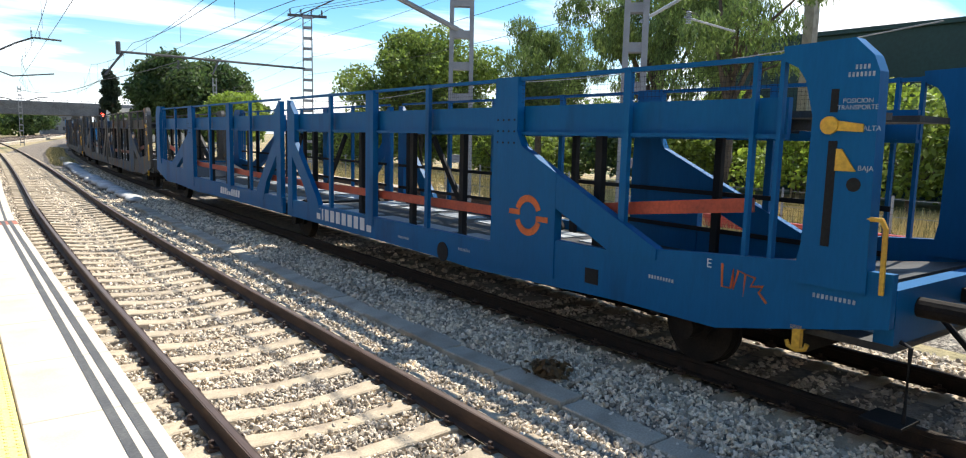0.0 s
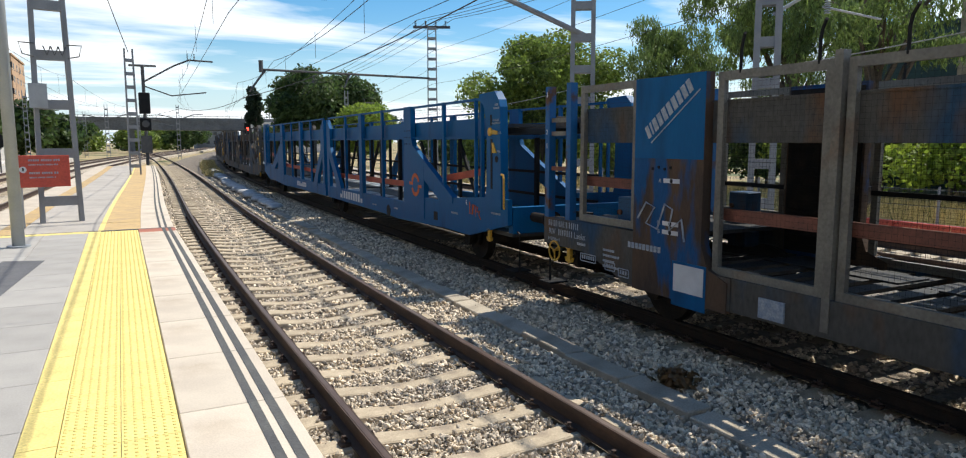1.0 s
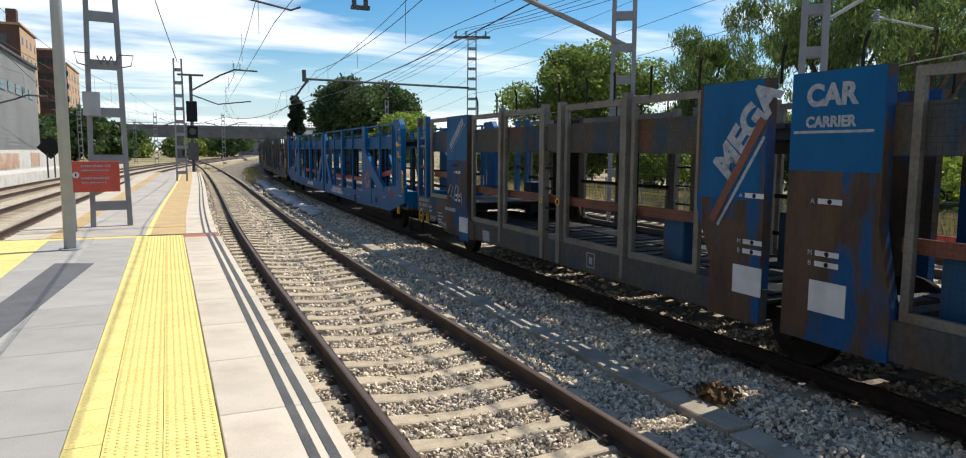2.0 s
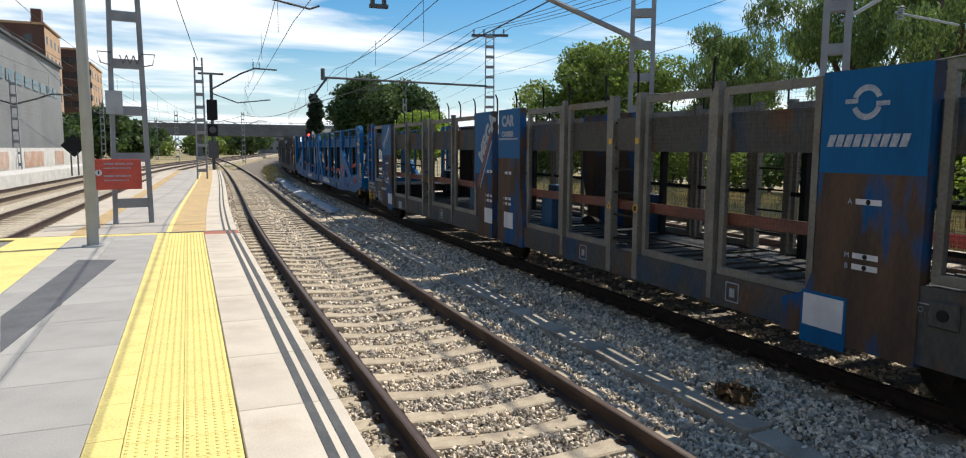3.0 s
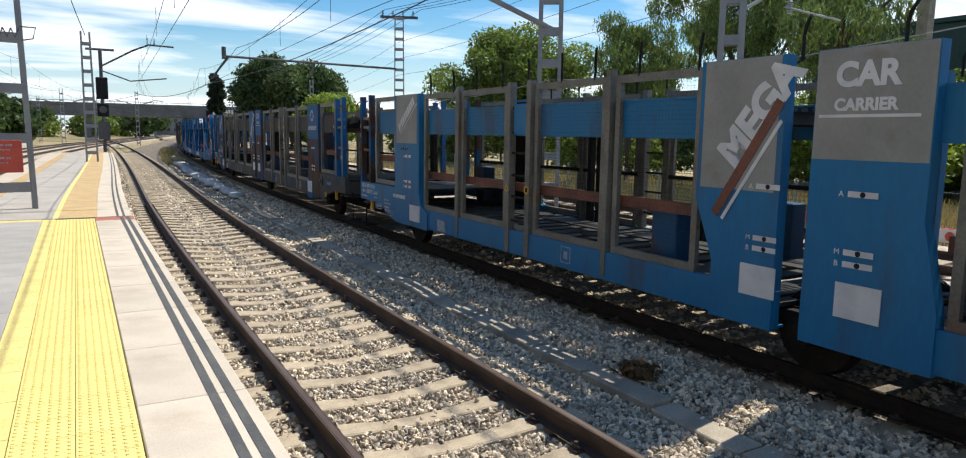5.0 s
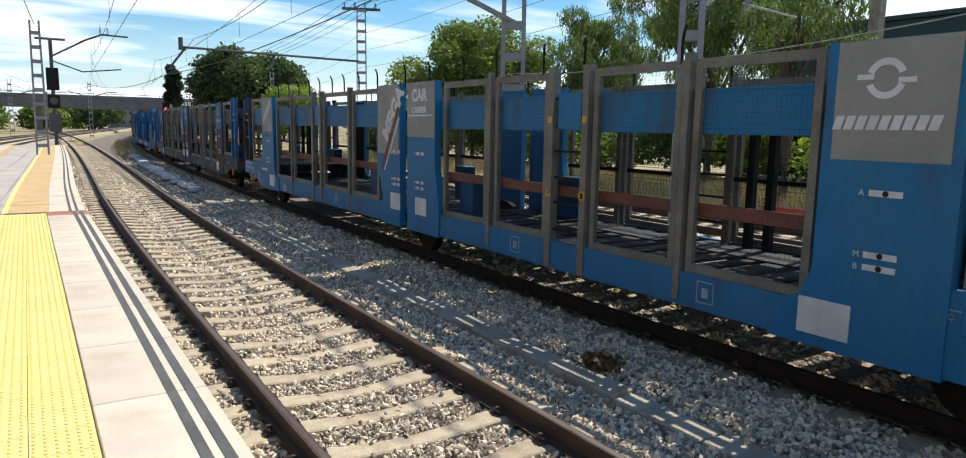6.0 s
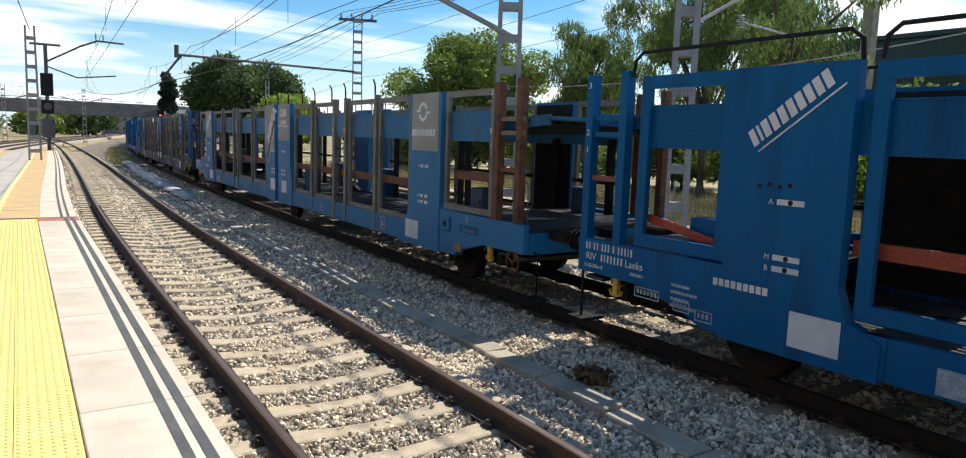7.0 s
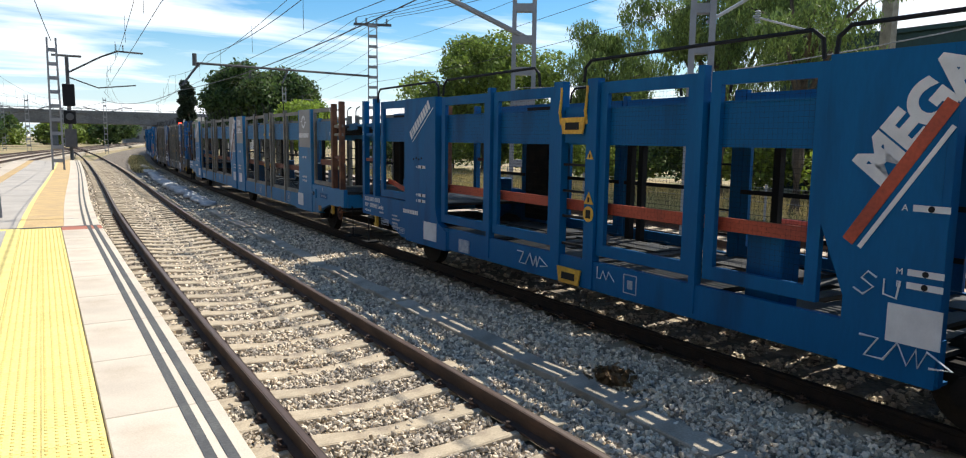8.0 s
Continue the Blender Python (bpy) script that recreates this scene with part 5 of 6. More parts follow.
def arm(parent, pts, r, m, name="cantilever_arm"):
    bm = bmesh.new(); tube(bm, pts, r, 8)
    return part(name, bm, m, parent)


def insulator(parent, p, d, m=None):
    bm = bmesh.new()
    p, d = Vector(p), Vector(d)
    for k in range(6):
        tube(bm, [p + d * (k / 6), p + d * ((k + 0.5) / 6)], [0.07, 0.05], 8)
    part("insulator", bm, m or MAST_DARK, parent)


# round pole on the raised platform
pole = tagged(empty("lamp_pole", pose(-1.47, 12.81, PZ)), "plain round galvanised steel pole standing on the platform", "pole")
bm = bmesh.new(); tube(bm, [(0, 0, 0), (0, 0, 8.5)], [0.088, 0.075], 16)
part("shaft", bm, GALV, pole, smooth=True)
bm = bmesh.new(); disc(bm, (0, 0, 0.012), 0.16, 0.024, 16, "z")
part("base_plate", bm, GALV, pole)

# big ladder mast with the sign
big = lattice_mast((-1.30, 19.3, LOW), 9.0, 0.80, 0.50, 0.20, MAST, "tall grey steel ladder mast with a small box and brackets", 1.12, 10, 0.10)
bm = bmesh.new(); box(bm, -0.5, -0.14, -0.25, -0.17, 2.65, 3.2)
part("box", bm, GALV, big, "pale grey metal box")
bm = bmesh.new()
for s in (-1, 1):
    tube(bm, [(s * 0.32, -0.15, 4.1), (s * 0.62, -0.2, 4.1), (s * 0.56, -0.2, 3.85), (s * 0.34, -0.15, 3.8)], 0.016)
for k in range(3):
    tube(bm, [(-0.15 + 0.15 * k, -0.17, 4.05), (-0.08 + 0.15 * k, -0.2, 3.85), (0.0 + 0.15 * k, -0.17, 4.05)], 0.016)
part("spike_guard", bm, MAST_DARK, big, "dark metal climbing guard")
sign = tagged(empty("warning_board", pose(-1.52, 18.3, LOW - 0.24, 0, 0, 10)), "red board with white lines of writing on a grey post", "sign")
bm = bmesh.new(); box(bm, -0.5, 0.5, -0.02, 0.02, 1.13, 1.83)
part("board", bm, SIGN_RED, sign, bevel=0.006)
bm = bmesh.new(); box(bm, -0.52, -0.42, 0.02, 0.10, 0.24, 1.85)
part("post", bm, GALV, sign)
for z, n, h in ((1.70, 13, 0.045), (1.61, 18, 0.03), (1.42, 12, 0.045), (1.33, 16, 0.03)):
    bm = bmesh.new()
    u = -0.28
    for k in range(n):
        box(bm, u, u + h * 0.65, -0.025, -0.021, z, z + h)
        u += h * (0.95 if k % 5 != 4 else 1.5)
    part("writing", bm, WHITE_SOFT, sign)
bm = bmesh.new(); disc(bm, (-0.39, -0.024, 1.52), 0.07, 0.006, 18, "y")
part("pictogram", bm, WHITE, sign, "white round pictogram with a dark figure sign")
bm = bmesh.new(); box(bm, -0.405, -0.375, -0.03, -0.028, 1.49, 1.56)
part("pictogram_mark", bm, BLACK, sign)

# mast at the end of the platform
mast_l = lattice_mast((0.75, 45.6, LOW), 7.15, 0.55, 0.42, 0.2, MAST, "grey steel ladder mast at the platform end", 0.75, 8)
# signal on a dark post with its cantilever
sig = tagged(empty("railway_signal", pose(2.0, 64, LOW)), "black colour-light signal on a tall dark post", "railway signal")
arm(sig, [(0, 0, 0), (0, 0, 8.0)], 0.13, MAST_DARK, "post")
for z, h in ((5.0, 1.7), (3.3, 1.0)):
    bm = bmesh.new(); box(bm, -0.42, 0.42, -0.35, -0.15, z - h / 2, z + h / 2)
    part("signal_head", bm, BLACK, sig, bevel=0.06)
bm = bmesh.new(); disc(bm, (0, -0.4, 3.35), 0.28, 0.06, 18, "y")
part("lens", bm, MAST_DARK, sig)
bm = bmesh.new(); box(bm, -0.4, 0.4, -0.3, 0.1, 1.0, 2.4)
part("cabinet", bm, MAST_DARK, sig)
arm(sig, [(-1.0, 0, 8.0), (1.0, 0, 8.0)], 0.09, MAST_DARK, "cross_bar")
arm(sig, [(0, 0, 6.7), (2.3, -1, 8.0), (3.4, -1.4, 8.45), (5.2, -1.4, 8.4)], 0.07, MAST_DARK)
arm(sig, [(0, 0, 6.4), (2.0, -1, 5.6), (4.6, -1.4, 5.9)], 0.05, MAST_DARK)
insulator(sig, (3.3, -1.4, 8.5), (0, 0, 0.5))
insulator(sig, (3.8, -1.4, 8.5), (0, 0, 0.5))

# mast with crossarm and long beam over the tracks
MC = (17.7, 41.4, -0.6)
mast_c = lattice_mast(MC, 9.85, 0.62, 0.50, 0.3, MAST, "grey steel ladder mast with a crossarm and a long horizontal beam", 0.62, -23)
bm = bmesh.new(); box(bm, -1.15, 1.15, -0.06, 0.06, 9.8, 9.95)
part("crossarm", bm, MAST_DARK, mast_c)
for k in range(4):
    insulator(mast_c, (-1.0 + k * 0.62, 0, 9.96), (0, 0, 0.32))
beam_c = tagged(empty("catenary_beam"), "dark horizontal beam hanging out over the tracks", "catenary arm")
arm(beam_c, [(17.5, 41.4, 6.15), (7.3, 41.4, 6.25)], 0.065, MAST_DARK, "beam")
arm(beam_c, [(7.3, 41.4, 6.1), (7.3, 41.4, 6.75)], 0.12, MAST_DARK, "beam_end")
arm(beam_c, [(7.5, 41.4, 6.2), (6.6, 41.2, 5.0)], 0.06, MAST_DARK, "strut")
arm(beam_c, [(12.4, 41.4, 6.2), (12.0, 41.2, 5.4)], 0.05, MAST_DARK, "strut")
insulator(beam_c, (10.2, 41.4, 5.6), (0.05, 0, 0.5))

mast_r = lattice_mast((11.6, 16.5, -0.6), 10.5, 0.60, 0.52, 0.32, MAST, "heavy pale grey lattice mast behind the train", 0.86, -35, 0.12)
arm(mast_r, [(0, 0, 5.75), (-1.97, -1.38, 6.5), (-5.6, -3.9, 7.9)], 0.075, MAST, "strut_arm")
mast_r2 = lattice_mast((13.0, 11.4, -0.6), 10.5, 0.46, 0.40, 0.35, MAST, "pale grey lattice mast among the trees", 0.9, -48, 0.14)
arm(mast_r2, [(0.1, 0, 5.6), (1.7, 0.5, 6.6)], 0.04, GALV)
insulator(mast_r2, (1.2, 0.3, 5.6), (0.0, 0, 0.3), GALV)
arm(mast_r2, [(1.1, 0.3, 5.75), (2.3, 0.6, 5.45)], 0.025, GALV)
for x, y, h in ((-19, 100, 9.0), (-12.5, 66, 8.5), (-10.5, 108, 9.5), (-1.5, 120, 8.5), (3.5, 150, 8.5), (9, 130, 9), (27, 92, 9.5), (-5.5, 150, 8.5)):
    m_ = lattice_mast((x, y, -0.6), h, 0.5, 0.4, 0.25, MAST, "distant grey ladder mast beside the tracks", 0.9)
    arm(m_, [(0, 0, h - 2.4), (1.6, 0, h - 1.9), (2.6, 0, h - 1.5), (4.0, 0, h - 1.55)], 0.07, MAST_DARK)
    insulator(m_, (2.4, 0, h - 1.4), (0, 0, 0.5))
    if x < 20:
        arm(m_, [(0, 0, h - 2.4), (-1.6, 0, h - 1.9), (-3.0, 0, h - 1.6)], 0.06, MAST_DARK)
# hanging bracket over the near track
hang = tagged(empty("cantilever"), "dark tubular cantilever reaching from the platform mast over the track", "catenary arm")
arm(hang, [(-1.3, 19.3, 8.4), (2.6, 19.3, 7.6), (4.7, 19.3, 6.75), (4.75, 19.3, 6.2)], 0.035, MAST_DARK, "top_tube")
arm(hang, [(-1.3, 19.3, 6.6), (0.6, 19.3, 6.3), (3.1, 19.3, 5.85), (3.35, 19.3, 5.95)], 0.028, MAST_DARK, "registration_tube")
arm(hang, [(0.6, 19.3, 6.3), (1.6, 19.3, 7.8)], 0.022, MAST_DARK, "brace")
bm = bmesh.new(); box(bm, 4.7, 5.2, 19.22, 19.38, 6.02, 6.12)
part("clamp_bar", bm, MAST_DARK, hang)
for x in (4.78, 5.1):
    bm = bmesh.new(); box(bm, x - 0.05, x + 0.05, 19.24, 19.36, 6.12, 6.34)
    part("clamp", bm, MAST_DARK, hang)
# diamond board across the tracks
dia = tagged(empty("diamond_board", pose(-7.0, 54, 0.3)), "black diamond-shaped board on a short post", "sign")
bm = bmesh.new(); box(bm, -0.55, 0.55, -0.04, 0.04, -0.55, 0.55)
ob = part("board", bm, BLACK, dia); ob.matrix_basis = pose(0, 0, 2.0, 0, 45, 0)
arm(dia, [(-0.2, 0, 0), (-0.2, 0, 1.6)], 0.05, MAST_DARK, "post")
arm(dia, [(0.2, 0, 0), (0.2, 0, 1.6)], 0.05, MAST_DARK, "post")
# red light near the bridge
red = tagged(empty("signal_lamp", pose(23.0, 148, -0.6)), "signal post showing a red light", "railway signal")
arm(red, [(0, 0, 0), (0, 0, 6.6)], 0.12, MAST_DARK, "post")
bm = bmesh.new(); box(bm, -0.6, 0.6, -0.2, 0.2, 4.4, 6.6)
part("signal_head", bm, BLACK, red)
bm = bmesh.new(); disc(bm, (0, -0.25, 5.4), 0.28, 0.08, 16, "y")
part("red_lens", bm, glow("red_lamp", (1.0, 0.05, 0.03), 6.0), red)


# ---- wires ----
def line(name, pts, r, m, label, sag=0.0):
    """A wire through the given points with a sag in each span."""
    out_pts = []
    for a, b in zip(pts, pts[1:]):
        a, b = Vector(a), Vector(b)
        for k in range(10):
            t = k / 10
            p = a.lerp(b, t)
            p.z -= sag * 4 * t * (1 - t)
            out_pts.append(p)
    out_pts.append(Vector(pts[-1]))
    bm = bmesh.new(); tube(bm, out_pts, r, 5)
    tagged(part(name, bm, m), label, "wire")


for x0, z0, z1, lab in ((NEAR_X, 5.6, 6.9, "near track"), (TRAIN_X, 5.6, 6.9, "train's track"), (-5.2, 5.6, 6.9, "platform track"), (-8.9, 5.6, 6.9, "far track")):
    ys = [-30, 20, 62, 110, 160, 230, 330]
    line("contact_wire", [(x0 + off(y) + (0.2 if i % 2 else -0.2), y, z0) for i, y in enumerate(ys)], 0.010, WIRE, "dark contact wire over the " + lab, 0.05)
    line("carrier_wire", [(x0 + off(y), y, z1 + 0.2) for y in ys], 0.011, WIRE, "dark carrier wire over the " + lab, 0.7)
    for y in range(8, 150, 7):
        bm = bmesh.new()
        i = next(k for k in range(len(ys) - 1) if ys[k] <= y <= ys[k + 1])
        t = (y - ys[i]) / (ys[i + 1] - ys[i])
        beam(bm, (x0 + off(y), y, z0), (x0 + off(y), y, z1 + 0.2 - 2.8 * t * (1 - t)), 0.012, 0.012)
        tagged(part("dropper", bm, WIRE), "thin dropper between carrier and contact wire", "wire")
for k in range(4):
    line("feeder_wire", [(16.75 + 0.62 * k + (off(y) - off(41.4)), y - 0.4 * k, 9.65) for y in (-40, 2, 41.4, 92, 150, 230)], 0.015, WIRE, "dark feeder wire strung on mast crossarms", 0.8)
line("feeder_wire", [(7.3, -30, 7.2), (7.4, 16.5, 7.4), (8.0, 41.4, 6.75), (12, 92, 6.4), (21, 160, 6.0)], 0.014, WIRE, "dark feeder wire above the train", 0.5)
line("overhead_cable", [(-3, 140, 6.6), (6.8, 92, 6.2), (9.5, 60, 5.9), (11.6, 16.5, 7.6), (13, -10, 9)], 0.026, WIRE, "thick dark overhead cable crossing the tracks", 0.6)
for z in (8.4, 7.4, 6.4):
    line("side_wire", [(13.0, 0, z), (17.7, 41.4, z - 0.6), (27, 92, z), (36, 140, z)], 0.009, WIRE, "thin wire along the mast row", 0.5)
line("pale_cable", [(10.6, 4, 3.9), (11.6, 16.5, 3.75), (12.6, 30, 3.7)], 0.010, CABLE, "pale hanging cable behind the train", 0.25)
line("guy_wire", [(0.75, 45.6, 7.3), (-1.5, 16, 10.5)], 0.02, WIRE, "thin wire from the mast top", 0.3)
line("side_wire", [(-12, 50, 12), (-10.5, 108, 6.4), (-2, 150, 6)], 0.025, WIRE, "dark wire along the far tracks", 0.6)


# ---- bridge, buildings, walls ----
bridge = tagged(empty("road_bridge"), "long grey concrete road bridge over the tracks", "bridge")
bm = bmesh.new(); beam(bm, (-120, 222, 7.1), (60, 205, 6.4), 11, 2.3)
part("deck", bm, BRIDGE, bridge)
bm = bmesh.new(); beam(bm, (-120, 216.6, 8.6), (60, 199.4, 8.0), 0.35, 0.9)
part("parapet", bm, BRIDGE, bridge)
bm = bmesh.new(); beam(bm, (-120, 216.8, 9.5), (60, 199.6, 8.9), 0.1, 0.1)
for k in range(60):
    t = k / 60
    beam(bm, (-120 + 180 * t, 216.8 - 17.2 * t, 8.9 - 0.6 * t), (-120 + 180 * t, 216.8 - 17.2 * t, 9.6 - 0.6 * t), 0.1, 0.1)
part("railing", bm, MAST_DARK, bridge)
for x, y, w in ((-62, 216, 2), (-25, 213, 2), (3, 210.5, 1.4), (27.5, 208, 3)):
    bm = bmesh.new(); box(bm, x - w / 2, x + w / 2, y - 4.5, y + 4.5, -0.7, 6.2)
    part("pier", bm, BRIDGE, bridge)
bm = bmesh.new(); box(bm, 31, 62, 199, 211, -0.7, 7.6)
part("abutment", bm, WALLW, bridge)

# the same brick twice: sunlit orange, and a dark copy with shade painted in
BRICK = mat("orange_brick_facade", (0.48, 0.31, 0.19), (0.42, 0.27, 0.165), 0.9, scale=0.3, fine=6, bump=0.1)
BRICK_SHADED = mat("shaded_brick_facade", (0.11, 0.055, 0.04), (0.09, 0.045, 0.035), 0.9, scale=0.3, fine=6, bump=0.1)
CLADDING = mat("pale_ribbed_cladding", (0.22, 0.22, 0.215), (0.19, 0.19, 0.185), 0.7, scale=0.2, fine=5, bump=0.1)
PANE = mat("dark_window_pane", (0.03, 0.035, 0.04), (0.05, 0.055, 0.06), 0.15, scale=1, fine=5, bump=0.0)
GREENWALL = mat("dark_green_cladding", (0.012, 0.04, 0.035), (0.016, 0.05, 0.042), 0.6, scale=0.3, fine=5, bump=0.1)


def block(name, x0, x1, y0, y1, z1, front, sidem, label, floors, cols, rows_side, cat="building"):
    b = tagged(empty(name), label, cat)
    bm = bmesh.new(); box(bm, x0, x1, y0 + 0.02, y1, -0.7, z1)
    part("wall", bm, sidem, b)
    bm = bmesh.new(); box(bm, x0, x1, y0 - 0.3, y0, -0.7, z1 + 0.3)
    part("wall", bm, front, b)
    bm = bmesh.new(); box(bm, x0 - 0.2, x1 + 0.2, y0 - 0.5, y1 + 0.2, z1 + 0.3, z1 + 0.7)
    part("roof", bm, sidem, b)
    fh = (z1 - 1) / floors
    for f in range(floors):
        z = 0.8 + f * fh
        for c in range(cols):
            x = x0 + (x1 - x0) * (c + 0.5) / cols
            bm = bmesh.new(); box(bm, x - 0.7, x + 0.7, y0 - 0.36, y0 - 0.28, z + 0.6, z + 2.0)
            part("window", bm, PANE, b)
        for c in range(rows_side):
            y = y0 + (y1 - y0) * (c + 0.5) / rows_side
            bm = bmesh.new(); box(bm, x1 - 0.04, x1 + 0.05, y - 0.6, y + 0.6, z + 0.6, z + 2.0)
            part("window", bm, PANE, b)
    return b


b1 = block("apartment_block", -48, -23.0, 150, 167, 23.6, BRICK_SHADED, BRICK, "tall brick apartment block, front painted as shaded, gable as sunlit orange", 7, 5, 4)
for x in (-41, -38, -24.5):
    bm = bmesh.new(); box(bm, x - 0.8, x + 0.8, 152, 154, 23.7, 27.0)
    part("chimney", bm, BRICK_SHADED, b1)
block("apartment_block", -24.9, -21.6, 180, 188, 23.0, BRICK_SHADED, BRICK, "narrow brick apartment block with its front painted as shaded", 7, 2, 3)
block("apartment_block", -25, -21.9, 205, 231, 22.8, BRICK, BRICK, "orange brick apartment block with balconies", 7, 3, 4)
ware = tagged(empty("warehouse"), "pale ribbed warehouse with a row of high windows, lengthened unseen to block sky light", "building")
# below y = 60 the building is unseen, added to block low sky light
bm = bmesh.new(); box(bm, -44, -14.0, -80, 100, -0.7, 11.6)
part("wall", bm, CLADDING, ware)
bm = bmesh.new(); box(bm, -44.3, -13.7, -80.3, 100.3, 11.6, 11.85)
part("roof", bm, MAST_DARK, ware)
for k in range(14):
    y = 46 + k * 3.8
    bm = bmesh.new(); box(bm, -14.05, -13.93, y - 1.3, y + 1.3, 7.8, 8.8)
    part("window", bm, PANE, ware)
bm = bmesh.new()
for k in range(20):
    z = 0.3 + k * 0.36
    box(bm, -14.0, -13.985, -80, 100, z, z + 0.16)
part("cladding_rib", bm, CLADDING, ware, "horizontal cladding ribs")
lw = tagged(empty("boundary_wall"), "low whitewashed boundary wall with faded paint", "wall")
bm = bmesh.new(); strip(bm, [(-13.6, -0.6), (-13.6, 2.1), (-13.3, 2.1), (-13.3, -0.6)], steps(20, 96, 4), lambda y: 0.35 * off(y))
part("wall", bm, WALLW, lw)
for y0, y1, m in ((55, 63, ORANGE), (68, 75, BRICKRED), (80, 84, TROUGH)):
    bm = bmesh.new(); strip(bm, [(-13.31, 0.5), (-13.31, 1.8), (-13.27, 1.8), (-13.27, 0.5)], steps(y0, y1, 2), lambda y: 0.35 * off(y))
    part("painted_patch", bm, mat("faded_patch", (0.45, 0.26, 0.17), (0.5, 0.42, 0.36), 0.9, scale=0.8, fine=10), lw)
gw = tagged(empty("green_shed"), "long dark green clad shed beyond the trees", "building")
bm = bmesh.new(); box(bm, 42, 66, -60, 30, -0.7, 8.7)
part("wall", bm, GREENWALL, gw)
bm = bmesh.new(); box(bm, 41.8, 66, -60, 30.3, 8.7, 8.95)
part("roof", bm, GREENWALL, gw)
bm = bmesh.new(); box(bm, 33.3, 33.8, 18.2, 18.7, -0.7, 9.2)
tagged(part("concrete_post", bm, TROUGH), "square pale concrete post beside the green shed", "post")
far_h = block("distant_building", 30, 42, 330, 345, 8.5, BRIDGE, BRIDGE, "grey block far beyond the bridge", 2, 4, 2)

# fence behind the train
fence = tagged(empty("fence"), "wire fence on thin posts behind the tracks", "fence")
for k in range(26):
    y = -10 + 3 * k
    bm = bmesh.new(); tube(bm, [(19.2 + off(y), y, -0.7), (19.2 + off(y), y, 1.0)], 0.035, 6)
    part("post", bm, MAST, fence)
for z in (0.0, 0.45, 0.9):
    bm = bmesh.new(); strip(bm, [(19.19, z), (19.19, z + 0.012), (19.2, z + 0.012), (19.2, z)], steps(-10, 65, 3))
    part("strand", bm, MAST, fence)


# ---- plants ----
def mesh_from(name, verts, faces, material):
    me = bpy.data.meshes.new(name)
    verts, faces = np.asarray(verts, np.float32).reshape(-1, 3), np.asarray(faces, np.int32)
    n = faces.shape[1]
    me.vertices.add(len(verts)); me.vertices.foreach_set("co", verts.ravel())
    me.loops.add(faces.size); me.loops.foreach_set("vertex_index", faces.ravel())
    me.polygons.add(len(faces)); me.polygons.foreach_set("loop_start", np.arange(0, faces.size, n, dtype=np.int32))
    me.polygons.foreach_set("use_smooth", np.zeros(len(faces), bool))
    me.update(calc_edges=True)
    me.materials.append(material)
    return me


def leaves(rng, centres, size, aspect=1.8, droop=0.0):
    """Quads at the given places with random turns; droop makes them hang."""
    n = len(centres)
    a = rng.normal(size=(n, 3))
    a[:, 2] -= droop * 3
    a /= np.linalg.norm(a, axis=1)[:, None]
    b = np.cross(a, rng.normal(size=(n, 3)))
    b /= np.linalg.norm(b, axis=1)[:, None] + 1e-9
    s = size * rng.uniform(0.6, 1.4, (n, 1))
    a, b = a * s * aspect / 2, b * s / 2
    v = np.stack([centres - a, centres + b, centres + a, centres - b], 1)
    return v.reshape(-1, 3), np.arange(4 * n).reshape(n, 4)


def crown_points(rng, blobs, per, shell=0.55):
    pts = []
    for cx, cy, cz, r, fl in blobs:
        n = int(per * r * r)
        d = rng.normal(size=(n, 3)); d /= np.linalg.norm(d, axis=1)[:, None]
        rad = r * rng.uniform(shell, 1.0, (n, 1)) * (1 + 0.12 * np.sin(d[:, :1] * 7 + d[:, 1:2] * 5 + cx))
        p = d * rad
        p[:, 2] *= fl
        pts.append(p + np.array([cx, cy, cz]))
    return np.concatenate(pts)


